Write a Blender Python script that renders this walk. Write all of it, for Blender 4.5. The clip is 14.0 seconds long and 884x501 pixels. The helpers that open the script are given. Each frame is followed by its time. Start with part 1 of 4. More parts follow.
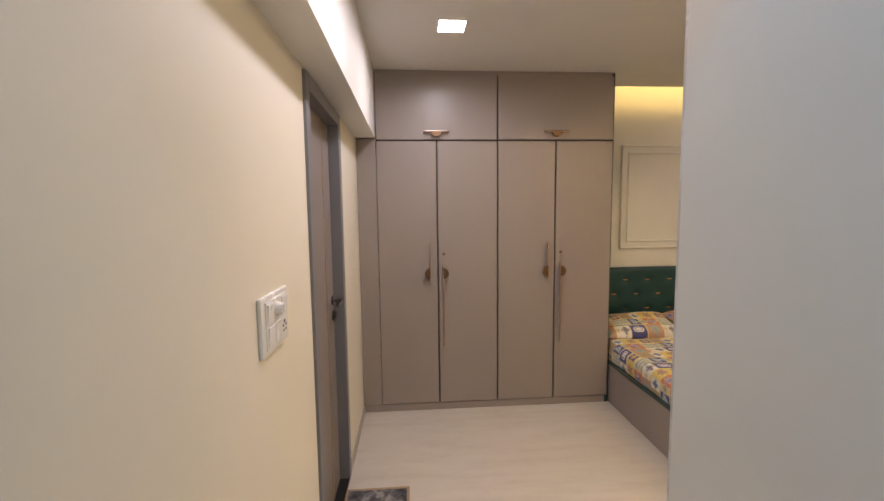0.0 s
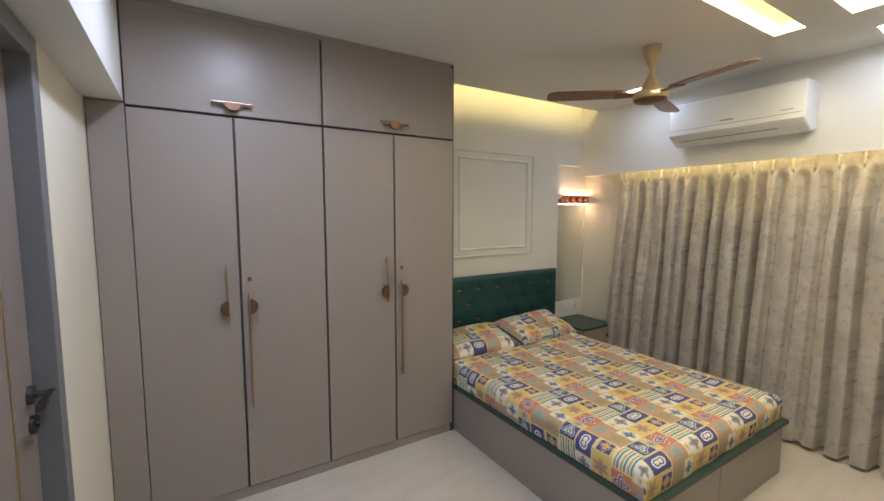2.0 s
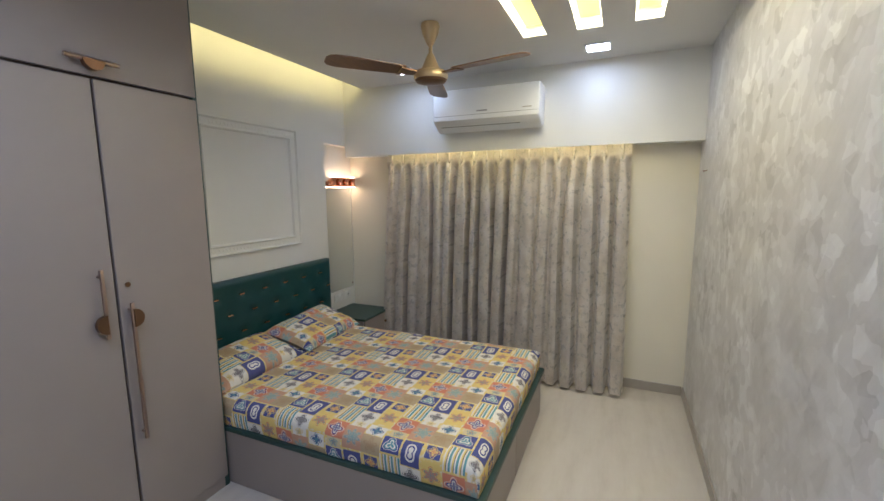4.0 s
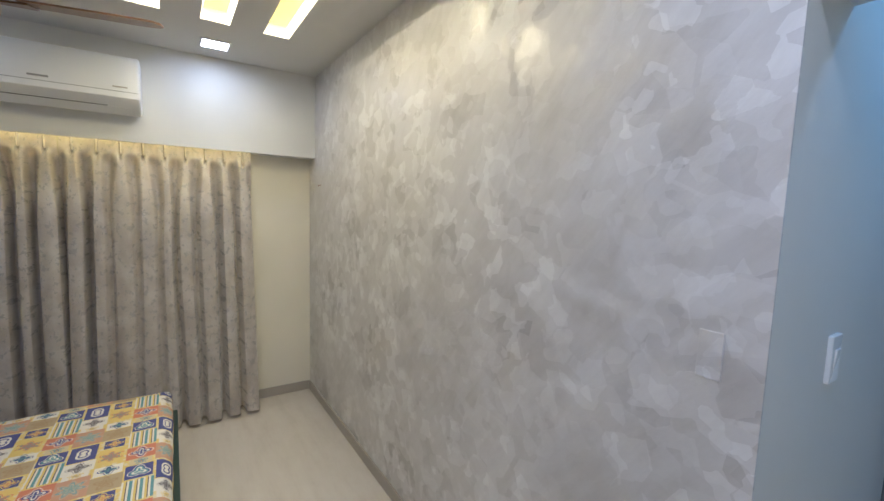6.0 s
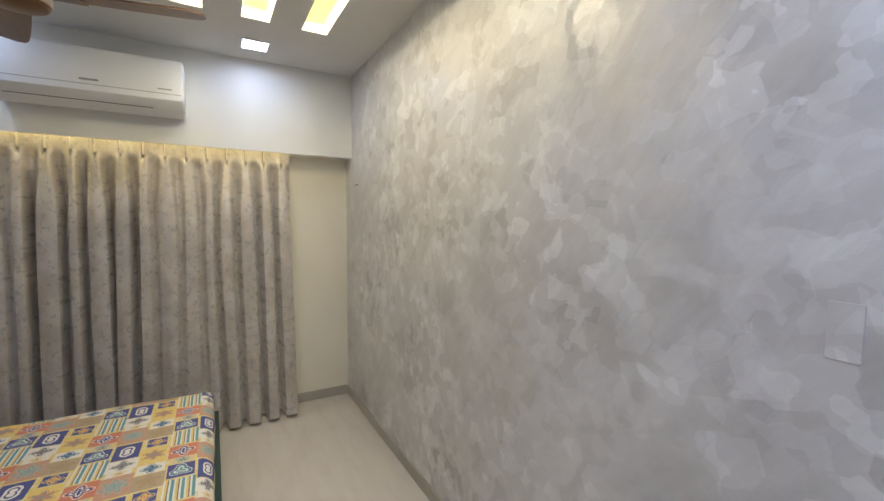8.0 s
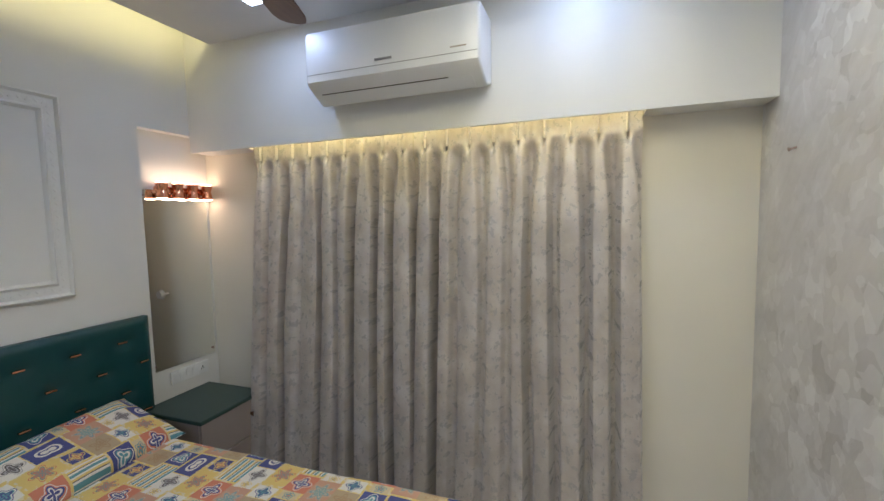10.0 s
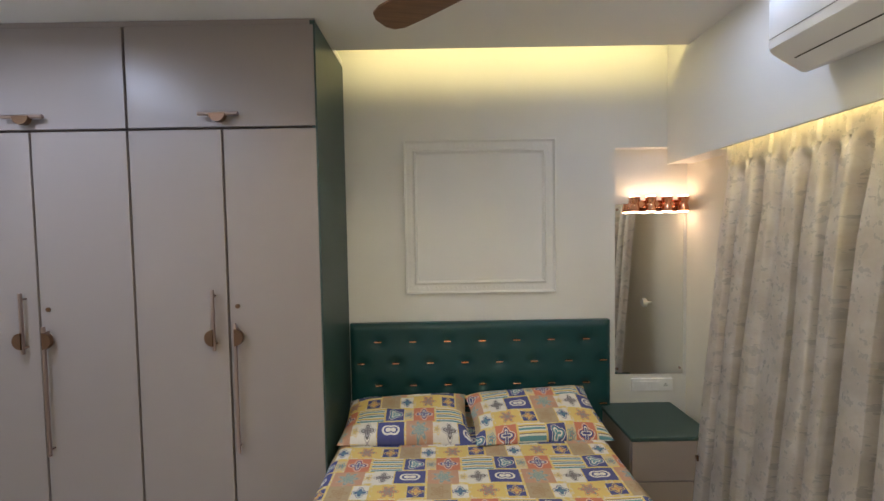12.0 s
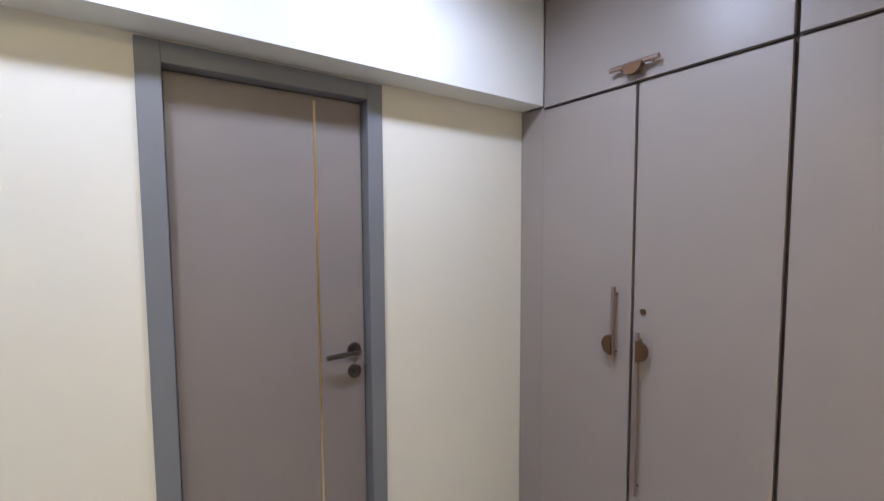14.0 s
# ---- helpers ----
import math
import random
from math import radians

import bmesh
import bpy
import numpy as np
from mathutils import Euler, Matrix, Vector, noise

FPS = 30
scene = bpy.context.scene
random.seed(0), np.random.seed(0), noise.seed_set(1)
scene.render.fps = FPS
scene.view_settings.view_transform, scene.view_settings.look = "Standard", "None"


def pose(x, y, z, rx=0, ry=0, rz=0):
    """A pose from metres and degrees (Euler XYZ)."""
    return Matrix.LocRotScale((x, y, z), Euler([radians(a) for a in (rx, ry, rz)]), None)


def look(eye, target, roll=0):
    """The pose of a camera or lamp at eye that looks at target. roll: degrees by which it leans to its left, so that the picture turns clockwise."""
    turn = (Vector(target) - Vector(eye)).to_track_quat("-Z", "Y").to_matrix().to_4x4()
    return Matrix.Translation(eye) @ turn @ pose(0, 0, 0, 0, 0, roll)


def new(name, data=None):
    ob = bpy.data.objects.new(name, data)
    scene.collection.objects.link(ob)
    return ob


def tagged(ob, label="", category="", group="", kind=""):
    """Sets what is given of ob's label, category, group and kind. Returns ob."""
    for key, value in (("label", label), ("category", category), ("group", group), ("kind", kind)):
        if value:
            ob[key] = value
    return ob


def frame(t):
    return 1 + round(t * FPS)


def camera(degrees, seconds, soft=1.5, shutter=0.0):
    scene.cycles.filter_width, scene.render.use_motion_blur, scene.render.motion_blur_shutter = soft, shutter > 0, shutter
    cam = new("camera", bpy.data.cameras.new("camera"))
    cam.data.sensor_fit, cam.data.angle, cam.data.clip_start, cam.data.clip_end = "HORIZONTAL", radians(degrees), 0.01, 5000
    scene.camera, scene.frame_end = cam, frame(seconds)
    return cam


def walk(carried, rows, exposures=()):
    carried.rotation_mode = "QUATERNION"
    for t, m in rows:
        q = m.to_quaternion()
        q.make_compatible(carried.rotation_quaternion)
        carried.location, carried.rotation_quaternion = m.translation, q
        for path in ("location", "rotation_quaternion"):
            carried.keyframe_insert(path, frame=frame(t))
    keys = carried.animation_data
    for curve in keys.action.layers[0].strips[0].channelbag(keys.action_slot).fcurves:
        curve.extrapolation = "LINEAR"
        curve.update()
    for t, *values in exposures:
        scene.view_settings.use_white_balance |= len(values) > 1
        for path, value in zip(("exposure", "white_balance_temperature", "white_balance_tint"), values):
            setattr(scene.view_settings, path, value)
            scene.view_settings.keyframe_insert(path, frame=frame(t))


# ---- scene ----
cam = camera(93.5, 14.0)
PATH = [
    (0, (-0.012, -0.165, 1.541), (0.132, 1.821, 1.355), -0.7),
    (0.5, (0.022, 0.111, 1.57), (0.230, 2.091, 1.377), -0.5),
    (1, (-0.007, 0.282, 1.577), (0.401, 2.23, 1.378), 0.1),
    (1.5, (-0.098, 0.415, 1.579), (0.601, 2.279, 1.393), 0.4),
    (2, (-0.058, 0.539, 1.578), (0.992, 2.232, 1.394), 0.0),
    (2.5, (0.021, 0.672, 1.61), (1.402, 2.103, 1.401), 0.2),
    (2.7, (0.016, 0.723, 1.613), (1.536, 2.004, 1.386), 0.2),
    (4.8, (0.19, 1.208, 1.576), (2.149, 1.512, 1.312), -0.1),
    (5, (0.234, 1.266, 1.566), (2.217, 1.324, 1.309), 0.3),
    (5.5, (0.251, 1.385, 1.593), (2.124, 0.728, 1.348), 1.7),
    (6, (0.126, 1.471, 1.585), (1.793, 0.384, 1.383), 1.7),
    (6.5, (0.083, 1.599, 1.572), (1.642, 0.359, 1.387), 1.4),
    (7, (0.079, 1.682, 1.546), (1.625, 0.424, 1.377), 1.2),
    (7.2, (0.075, 1.661, 1.526), (1.649, 0.438, 1.358), 1.1),
    (9.5, (1.196, 1.181, 1.463), (3.188, 1.275, 1.319), -0.6),
    (10, (1.539, 1.171, 1.518), (3.416, 1.844, 1.36), -1.2),
    (10.5, (1.745, 1.078, 1.516), (3.357, 2.255, 1.385), -1.6),
    (11, (1.985, 1.068, 1.509), (3.093, 2.733, 1.45), -2.1),
    (11.5, (2.125, 0.975, 1.535), (2.686, 2.894, 1.473), -1.6),
    (12, (2.103, 0.976, 1.552), (2.108, 2.974, 1.47), -1.0),
    (12.5, (1.933, 1.044, 1.54), (1.439, 2.981, 1.478), -0.9),
    (13, (1.712, 1.105, 1.576), (0.734, 2.847, 1.481), -1.0),
    (13.5, (1.382, 1.233, 1.535), (0.064, 2.735, 1.449), -1.1),
    (14, (1.044, 1.471, 1.553), (-0.59, 2.617, 1.422), -0.3),
]
walk(cam, [(t, look(eye, target, roll)) for t, eye, target, roll in PATH],
     [(0.0, 0.36, 7450, 33), (1.0, 0.17, 6250, 24), (2.0, 0.33, 5900, 22), (5.0, 0.12, 5100, 21), (7.0, 0.08, 5500, 23), (9.5, 0.12, 5100, 23), (10.5, 0.26, 5050, 21), (11.5, 0.40, 5450, 21), (12.5, 0.46, 5600, 24), (14.0, 0.50, 5600, 24)])




# ---- world and lights ----
CEIL = 2.565
world = bpy.data.worlds.new("world")
scene.world = world
world.use_nodes = True
world.node_tree.nodes["Background"].inputs[0].default_value = (0.6, 0.7, 0.9, 1)
world.node_tree.nodes["Background"].inputs[1].default_value = 0.02

COOL, WARM, YELLOW = (0.78, 0.89, 1.0), (1.0, 0.86, 0.66), (1.0, 0.80, 0.27)


def area_light(name, place, target, sx, sy, watts, colour, spread=180):
    data = bpy.data.lights.new(name, "AREA")
    data.shape, data.size, data.size_y = "RECTANGLE", sx, sy
    data.energy, data.color, data.spread = watts, colour, radians(spread)
    ob = new(name, data)
    ob.matrix_world = look(place, target) if target else Matrix.Translation(place)
    return ob


DOWNLIGHTS = [(0.23, 2.22, 7, 168), (0.23, 1.25, 7, 168), (3.19, 1.21, 1.0, 172), (3.14, 2.65, 0.9, 172)]
for dx, dy, watts, spread in DOWNLIGHTS:
    area_light("downlight_lamp", (dx, dy, CEIL - 0.012), None, 0.14, 0.14, watts, COOL if dx < 1 else (0.66, 0.84, 1.0), spread)
area_light("cove_lamp", (2.5, 3.272, CEIL + 0.06), (2.5, 3.6, CEIL - 0.02), 1.9, 0.02, 2.4, YELLOW)
area_light("pelmet_lamp", (3.511, 2.015, 2.095), None, 0.016, 2.08, 5.5, YELLOW)
area_light("living_lamp", (0.0, -4.4, 2.55), None, 1.2, 1.2, 60, (0.62, 0.82, 1.0))
area_light("passage_lamp", (-0.1, -0.18, CEIL - 0.012), None, 0.14, 0.14, 3.2, (0.28, 0.64, 1.0))


# ---- materials ----
def mat(name, colour=(0.8, 0.8, 0.8), rough=0.5, metal=0.0):
    m = bpy.data.materials.new(name)
    m.use_nodes = True
    b = m.node_tree.nodes["Principled BSDF"]
    b.inputs["Base Color"].default_value = (*colour, 1)
    b.inputs["Roughness"].default_value = rough
    b.inputs["Metallic"].default_value = metal
    return m


class Nodes:
    """Short ways to add and join shader nodes."""

    def __init__(self, m):
        self.t = m.node_tree
        self.b = self.t.nodes["Principled BSDF"]

    def add(self, kind, ins=None, **props):
        n = self.t.nodes.new(kind)
        for k, v in props.items():
            setattr(n, k, v)
        for k, v in (ins or {}).items():
            self.put(n.inputs[k], v)
        return n

    def put(self, socket, v):
        if isinstance(v, bpy.types.NodeSocket):
            self.t.links.new(v, socket)
        else:
            socket.default_value = v

    def math(self, op, a, b=0.0, c=0.0):
        return self.add("ShaderNodeMath", {0: a, 1: b, 2: c}, operation=op).outputs[0]

    def vec(self, op, a, b=(0, 0, 0)):
        return self.add("ShaderNodeVectorMath", {0: a, 1: b}, operation=op).outputs[0]

    def mix(self, f, a, b):
        n = self.t.nodes.new("ShaderNodeMix")
        n.data_type = "RGBA"
        self.put(n.inputs[0], f)
        self.put(n.inputs[6], a if isinstance(a, bpy.types.NodeSocket) else (*a, 1))
        self.put(n.inputs[7], b if isinstance(b, bpy.types.NodeSocket) else (*b, 1))
        return n.outputs[2]

    def ramp(self, f, stops, constant=False):
        n = self.add("ShaderNodeValToRGB", {0: f})
        n.color_ramp.interpolation = "CONSTANT" if constant else "LINEAR"
        e = n.color_ramp.elements
        while len(e) < len(stops):
            e.new(0.5)
        for el, (p, c) in zip(e, stops):
            el.position, el.color = p, (*c, 1) if len(c) == 3 else c
        return n.outputs[0]

    def pos(self):
        return self.add("ShaderNodeTexCoord").outputs["Object"]

    def noise(self, v, scale, detail=3.0, rough=0.5):
        return self.add("ShaderNodeTexNoise", {"Vector": v, "Scale": scale, "Detail": detail, "Roughness": rough}).outputs["Fac"]

    def bump(self, height, strength, distance=0.002):
        n = self.add("ShaderNodeBump", {"Height": height, "Strength": strength, "Distance": distance})
        self.t.links.new(n.outputs[0], self.b.inputs["Normal"])

    def colour(self, c):
        self.put(self.b.inputs["Base Color"], c)

    def rough(self, r):
        self.put(self.b.inputs["Roughness"], r)


def painted(name, c, rough=0.5, grain=220, soil=0.05, bump=0.05):
    """Rolled wall paint or laminate: fine grain, faint broad unevenness."""
    m = mat(name, c, rough)
    n = Nodes(m)
    p = n.pos()
    big = n.noise(p, 1.7, 4)
    fine = n.noise(p, grain, 2)
    dark = tuple(v * (1 - 2 * soil) for v in c)
    n.colour(n.mix(big, dark, c))
    n.rough(n.math("MULTIPLY_ADD", big, 0.16, rough - 0.08))
    n.bump(n.math("MULTIPLY_ADD", big, 0.7, fine), bump)
    return m


def glow(name, c, strength):
    m = mat(name, (0.8, 0.8, 0.8))
    n = Nodes(m)
    n.b.inputs["Emission Color"].default_value = (*c, 1)
    n.b.inputs["Emission Strength"].default_value = strength
    return m


M = {}
M["wall"] = painted("cream_wall_paint", (0.80, 0.755, 0.63), 0.55)
M["white_wall"] = painted("white_wall_paint", (0.80, 0.79, 0.74), 0.55)
M["ceiling"] = painted("ceiling_paint", (0.74, 0.73, 0.70), 0.7)
M["laminate"] = painted("taupe_laminate", (0.305, 0.258, 0.230), 0.36, 400, 0.03, 0.10)
M["laminate_dark"] = painted("dark_gap", (0.085, 0.062, 0.052), 0.6)
M["green"] = painted("dark_green_laminate", (0.028, 0.062, 0.055), 0.42, 400, 0.05, 0.08)
M["frame_grey"] = painted("grey_door_frame_paint", (0.195, 0.196, 0.206), 0.42)
M["door"] = painted("door_laminate", (0.25, 0.21, 0.19), 0.45, 300, 0.04)
M["skirt"] = painted("greige_skirting", (0.40, 0.36, 0.31), 0.35)
M["plastic"] = painted("white_switch_plastic", (0.82, 0.82, 0.80), 0.28, 90, 0.01, 0.02)
M["plastic_grey"] = mat("grey_plastic", (0.30, 0.30, 0.31), 0.35)
M["black"] = mat("black_plastic", (0.012, 0.012, 0.012), 0.4)
M["ac"] = painted("white_ac_plastic", (0.80, 0.81, 0.82), 0.42, 60, 0.01, 0.01)
M["copper"] = mat("copper_metal", (0.78, 0.38, 0.22), 0.18, 1.0)
M["brass"] = mat("satin_brass", (0.72, 0.55, 0.30), 0.28, 1.0)
M["steel"] = mat("satin_rose_steel", (0.40, 0.30, 0.25), 0.34, 1.0)
M["chrome"] = mat("dark_chrome", (0.15, 0.135, 0.125), 0.28, 1.0)
M["bronze"] = mat("bronze_disc", (0.20, 0.115, 0.065), 0.36, 0.9)
M["champagne"] = mat("champagne_fan_paint", (0.55, 0.42, 0.24), 0.32, 0.6)
M["mirror"] = mat("mirror_glass", (0.86, 0.88, 0.86), 0.02, 1.0)
M["panel_glow"] = glow("cool_led_panel", (0.92, 0.96, 1.0), 14)
M["slot_glow"] = glow("warm_led_panel", (1.0, 0.84, 0.13), 1.3)
M["slot_glow"].node_tree.nodes["Principled BSDF"].inputs["Base Color"].default_value = (0.42, 0.36, 0.12, 1)
M["slot_strip"] = glow("warm_led_strip", (1.0, 0.86, 0.42), 2.5)
M["bulb_glow"] = glow("amber_bulb", (1.0, 0.66, 0.34), 17)
M["strip_glow"] = glow("yellow_led_strip", YELLOW, 4)

m = M["floor"] = mat("polished_vitrified_floor", (0.62, 0.57, 0.50), 0.2)
n = Nodes(m)
p = n.vec("MULTIPLY", n.pos(), (1.0, 5.0, 1.0))
g = n.noise(p, 2.2, 6, 0.62)
g2 = n.noise(n.pos(), 14, 4)
n.colour(n.ramp(n.math("MULTIPLY_ADD", g2, 0.18, n.math("MULTIPLY", g, 0.85)), [(0.3, (0.50, 0.455, 0.395)), (0.5, (0.555, 0.51, 0.45)), (0.72, (0.59, 0.55, 0.49))]))
n.rough(n.math("MULTIPLY_ADD", g2, 0.12, 0.14))
n.bump(g2, 0.03)

# trowelled silver-grey plaster: angular chips of lighter and darker skim over cloudy strokes
m = M["plaster"] = mat("trowelled_silver_plaster", (0.5, 0.5, 0.5), 0.45)
n = Nodes(m)
p0 = n.pos()
wob = n.add("ShaderNodeTexNoise", {"Vector": p0, "Scale": 2.6, "Detail": 3.0}).outputs["Color"]
wob2 = n.add("ShaderNodeTexNoise", {"Vector": p0, "Scale": 30.0, "Detail": 4.0}).outputs["Color"]
warp = n.vec("ADD", n.vec("MULTIPLY", wob, (0.06, 0.0, 0.06)), n.vec("MULTIPLY", wob2, (0.007, 0.0, 0.007)))
pa = n.vec("ADD", n.vec("MULTIPLY", p0, (1.0, 0.0, 1.12)), warp)


def chips(scale, angle, shift):
    """A random tone for each angular trowel chip."""
    q = n.add("ShaderNodeVectorRotate", {"Vector": n.vec("ADD", pa, (shift, 0, shift * 0.6)), "Angle": angle}, rotation_type="Y_AXIS").outputs[0]
    v = n.add("ShaderNodeTexVoronoi", {"Vector": q, "Scale": scale}, distance="MANHATTAN")
    return n.add("ShaderNodeSeparateColor", {0: v.outputs["Color"]}).outputs[0]


c1, c2, c3 = chips(8.0, 0.12, 0.0), chips(9.5, 0.45, 3.1), chips(15.0, -0.25, 7.7)
cloud = n.noise(p0, 2.4, 5, 0.6)
stroke = n.noise(n.vec("MULTIPLY", n.add("ShaderNodeVectorRotate", {"Vector": pa, "Angle": 0.6}, rotation_type="Y_AXIS").outputs[0], (7.0, 1.0, 1.8)), 3.0, 5, 0.6)
light2 = n.ramp(c2, [(0.56, (0, 0, 0)), (0.78, (1, 1, 1))])
dark2 = n.ramp(c1, [(0.12, (1, 1, 1)), (0.30, (0, 0, 0))])
light3 = n.ramp(c3, [(0.66, (0, 0, 0)), (0.85, (1, 1, 1))])
here = n.ramp(n.noise(p0, 1.6, 3), [(0.36, (0.25, 0.25, 0.25)), (0.58, (1, 1, 1))])
tone = n.math("ADD", n.math("MULTIPLY_ADD", cloud, 0.50, 0.10), n.math("MULTIPLY", stroke, 0.30))
tone = n.math("ADD", tone, n.math("MULTIPLY", n.math("MULTIPLY", light2, here), 0.20))
tone = n.math("ADD", tone, n.math("MULTIPLY", n.math("MULTIPLY", light3, here), 0.17))
tone = n.math("SUBTRACT", tone, n.math("MULTIPLY", n.math("MULTIPLY", dark2, here), 0.19))
n.colour(n.ramp(tone, [(0.24, (0.44, 0.42, 0.40)), (0.46, (0.60, 0.58, 0.56)), (0.60, (0.67, 0.652, 0.635)), (0.80, (0.80, 0.79, 0.775))]))
n.rough(n.math("MULTIPLY_ADD", c2, 0.28, 0.36))
n.put(n.b.inputs["Metallic"], n.math("MULTIPLY", c1, 0.35))
relief = n.math("ADD", n.math("MULTIPLY", light2, 0.6), n.math("ADD", n.math("MULTIPLY", light3, 0.5), n.math("ADD", n.math("MULTIPLY", c1, 0.6), n.math("MULTIPLY", stroke, 1.4))))
n.bump(n.math("ADD", relief, n.math("MULTIPLY", n.noise(p0, 60, 4), 0.5)), 0.28, 0.003)

# brushed jacquard curtain
m = M["curtain"] = mat("silver_jacquard_curtain", (0.4, 0.37, 0.34), 0.5)
n = Nodes(m)
p0 = n.add("ShaderNodeTexCoord").outputs["UV"]
blot = n.noise(p0, 6, 5, 0.6)
vein = n.math("ABSOLUTE", n.math("SUBTRACT", n.noise(p0, 7, 4, 0.55), 0.5))
weave = n.noise(n.vec("MULTIPLY", p0, (1, 0.4, 1)), 350, 2)
sprig = n.ramp(n.noise(n.vec("MULTIPLY", p0, (1, 1, 0.7)), 21, 3, 0.7), [(0.54, (0, 0, 0)), (0.58, (1, 1, 1))])
base = n.ramp(blot, [(0.38, (0.72, 0.66, 0.60)), (0.50, (0.80, 0.74, 0.68)), (0.62, (0.88, 0.83, 0.78))])
base = n.mix(n.math("MULTIPLY", sprig, 0.4), base, (0.90, 0.87, 0.84))
n.colour(n.mix(n.ramp(vein, [(0.0, (0.22, 0.22, 0.22)), (0.008, (0, 0, 0))]), base, (0.56, 0.51, 0.47)))
n.rough(n.math("MULTIPLY_ADD", sprig, -0.14, 0.40))
n.put(n.b.inputs["Sheen Weight"], 0.45)
n.put(n.b.inputs["Metallic"], 0.20)
n.bump(n.math("ADD", n.math("MULTIPLY", weave, 0.6), blot), 0.25, 0.002)

# teal upholstery
m = M["teal"] = painted("teal_leatherette", (0.006, 0.058, 0.061), 0.42, 320, 0.1, 0.2)
M["sofa"] = painted("dark_blue_sofa_fabric", (0.012, 0.035, 0.055), 0.8, 300, 0.1, 0.3)
M["mustard"] = painted("mustard_satin", (0.62, 0.33, 0.02), 0.45, 300, 0.1, 0.2)
M["art"] = painted("dark_relief_picture", (0.12, 0.09, 0.07), 0.5, 40, 0.4, 0.5)

# walnut fan blades
m = M["walnut"] = mat("walnut_fan_blade", (0.16, 0.08, 0.04), 0.35)
n = Nodes(m)
g = n.noise(n.vec("MULTIPLY", n.pos(), (2, 30, 2)), 4, 4)
n.colour(n.mix(g, (0.10, 0.048, 0.022), (0.24, 0.125, 0.06)))

# door mat, dark marbled print
m = M["mat"] = mat("marbled_door_mat", (0.1, 0.1, 0.1), 0.8)
n = Nodes(m)
w = n.noise(n.pos(), 9, 6, 0.7)
n.colour(n.ramp(w, [(0.36, (0.015, 0.015, 0.02)), (0.5, (0.10, 0.10, 0.11)), (0.58, (0.32, 0.31, 0.30)), (0.7, (0.05, 0.05, 0.06))]))
n.bump(n.noise(n.pos(), 300), 0.4)

# patchwork print for sheet and pillows, on UV in metres
m = M["print"] = mat("patchwork_print_cotton", (0.6, 0.5, 0.3), 0.75)
n = Nodes(m)
uv = n.add("ShaderNodeTexCoord").outputs["UV"]


YEL, TAN, WHT, BLU, ORA, TEA, CRM, INK = (0.76, 0.58, 0.16), (0.45, 0.34, 0.20), (0.80, 0.77, 0.70), (0.035, 0.055, 0.26), (0.62, 0.20, 0.11), (0.10, 0.30, 0.36), (0.66, 0.55, 0.32), (0.09, 0.08, 0.09)
UNIT = 0.052
su = n.add("ShaderNodeSeparateXYZ", {0: n.vec("MULTIPLY", uv, (1 / UNIT, 1 / UNIT, 0))})
band = n.math("FLOOR", n.math("DIVIDE", su.outputs[1], 6.0))
gu = n.math("FLOORED_MODULO", n.math("MULTIPLY_ADD", band, 2.7, su.outputs[0]), 8.0)
gv = n.math("FLOORED_MODULO", su.outputs[1], 6.0)


def inside(v, lo, hi):
    return n.math("MULTIPLY", n.math("GREATER_THAN", v, lo), n.math("LESS_THAN", v, hi))


def motif(cu, cv, size, petals, wave):
    """Distance from a lobed outline of the given size round a centre, and the plain radius."""
    du, dv = n.math("SUBTRACT", gu, cu), n.math("SUBTRACT", gv, cv)
    rad = n.math("SQRT", n.math("ADD", n.math("MULTIPLY", du, du), n.math("MULTIPLY", dv, dv)))
    lobe = n.math("COSINE", n.math("MULTIPLY", n.math("ARCTAN2", dv, du), float(petals)))
    return n.math("SUBTRACT", rad, n.math("MULTIPLY_ADD", lobe, wave, size)), rad


cloth = n.mix(n.math("GREATER_THAN", n.noise(uv, 55, 2), 0.54), YEL, (0.74, 0.66, 0.42))
# one repeat of the print: corner and size in units, ground, motif colours, petals, motif size
PATCHES = [
    (0.0, 0.0, 2.1, 2.0, ORA, BLU, WHT, 4, 0.55), (5.2, 0.1, 1.8, 1.8, BLU, TEA, WHT, 3, 0.5),
    (0.2, 2.2, 2.6, 1.7, YEL, (0.27, 0.28, 0.26), ORA, 6, 0.55), (3.0, 2.3, 1.4, 1.4, BLU, ORA, YEL, 4, 0.36),
    (4.6, 2.0, 1.9, 2.0, TAN, (0.40, 0.27, 0.14), TAN, 5, 0.6), (0.0, 4.0, 1.7, 2.0, WHT, INK, (0.4, 0.38, 0.4), 4, 0.5),
    (1.8, 4.1, 2.6, 1.8, BLU, WHT, BLU, 2, 0.66), (4.6, 4.0, 2.6, 2.0, (0.56, 0.31, 0.20), (0.22, 0.36, 0.37), (0.5, 0.45, 0.36), 7, 0.66),
    (6.6, 2.1, 1.3, 1.8, WHT, TEA, BLU, 4, 0.4), (7.2, 4.2, 0.8, 1.6, WHT, (0.3, 0.28, 0.28), YEL, 5, 0.26), (7.1, 0.2, 0.9, 1.5, CRM, ORA, TEA, 5, 0.24),
]
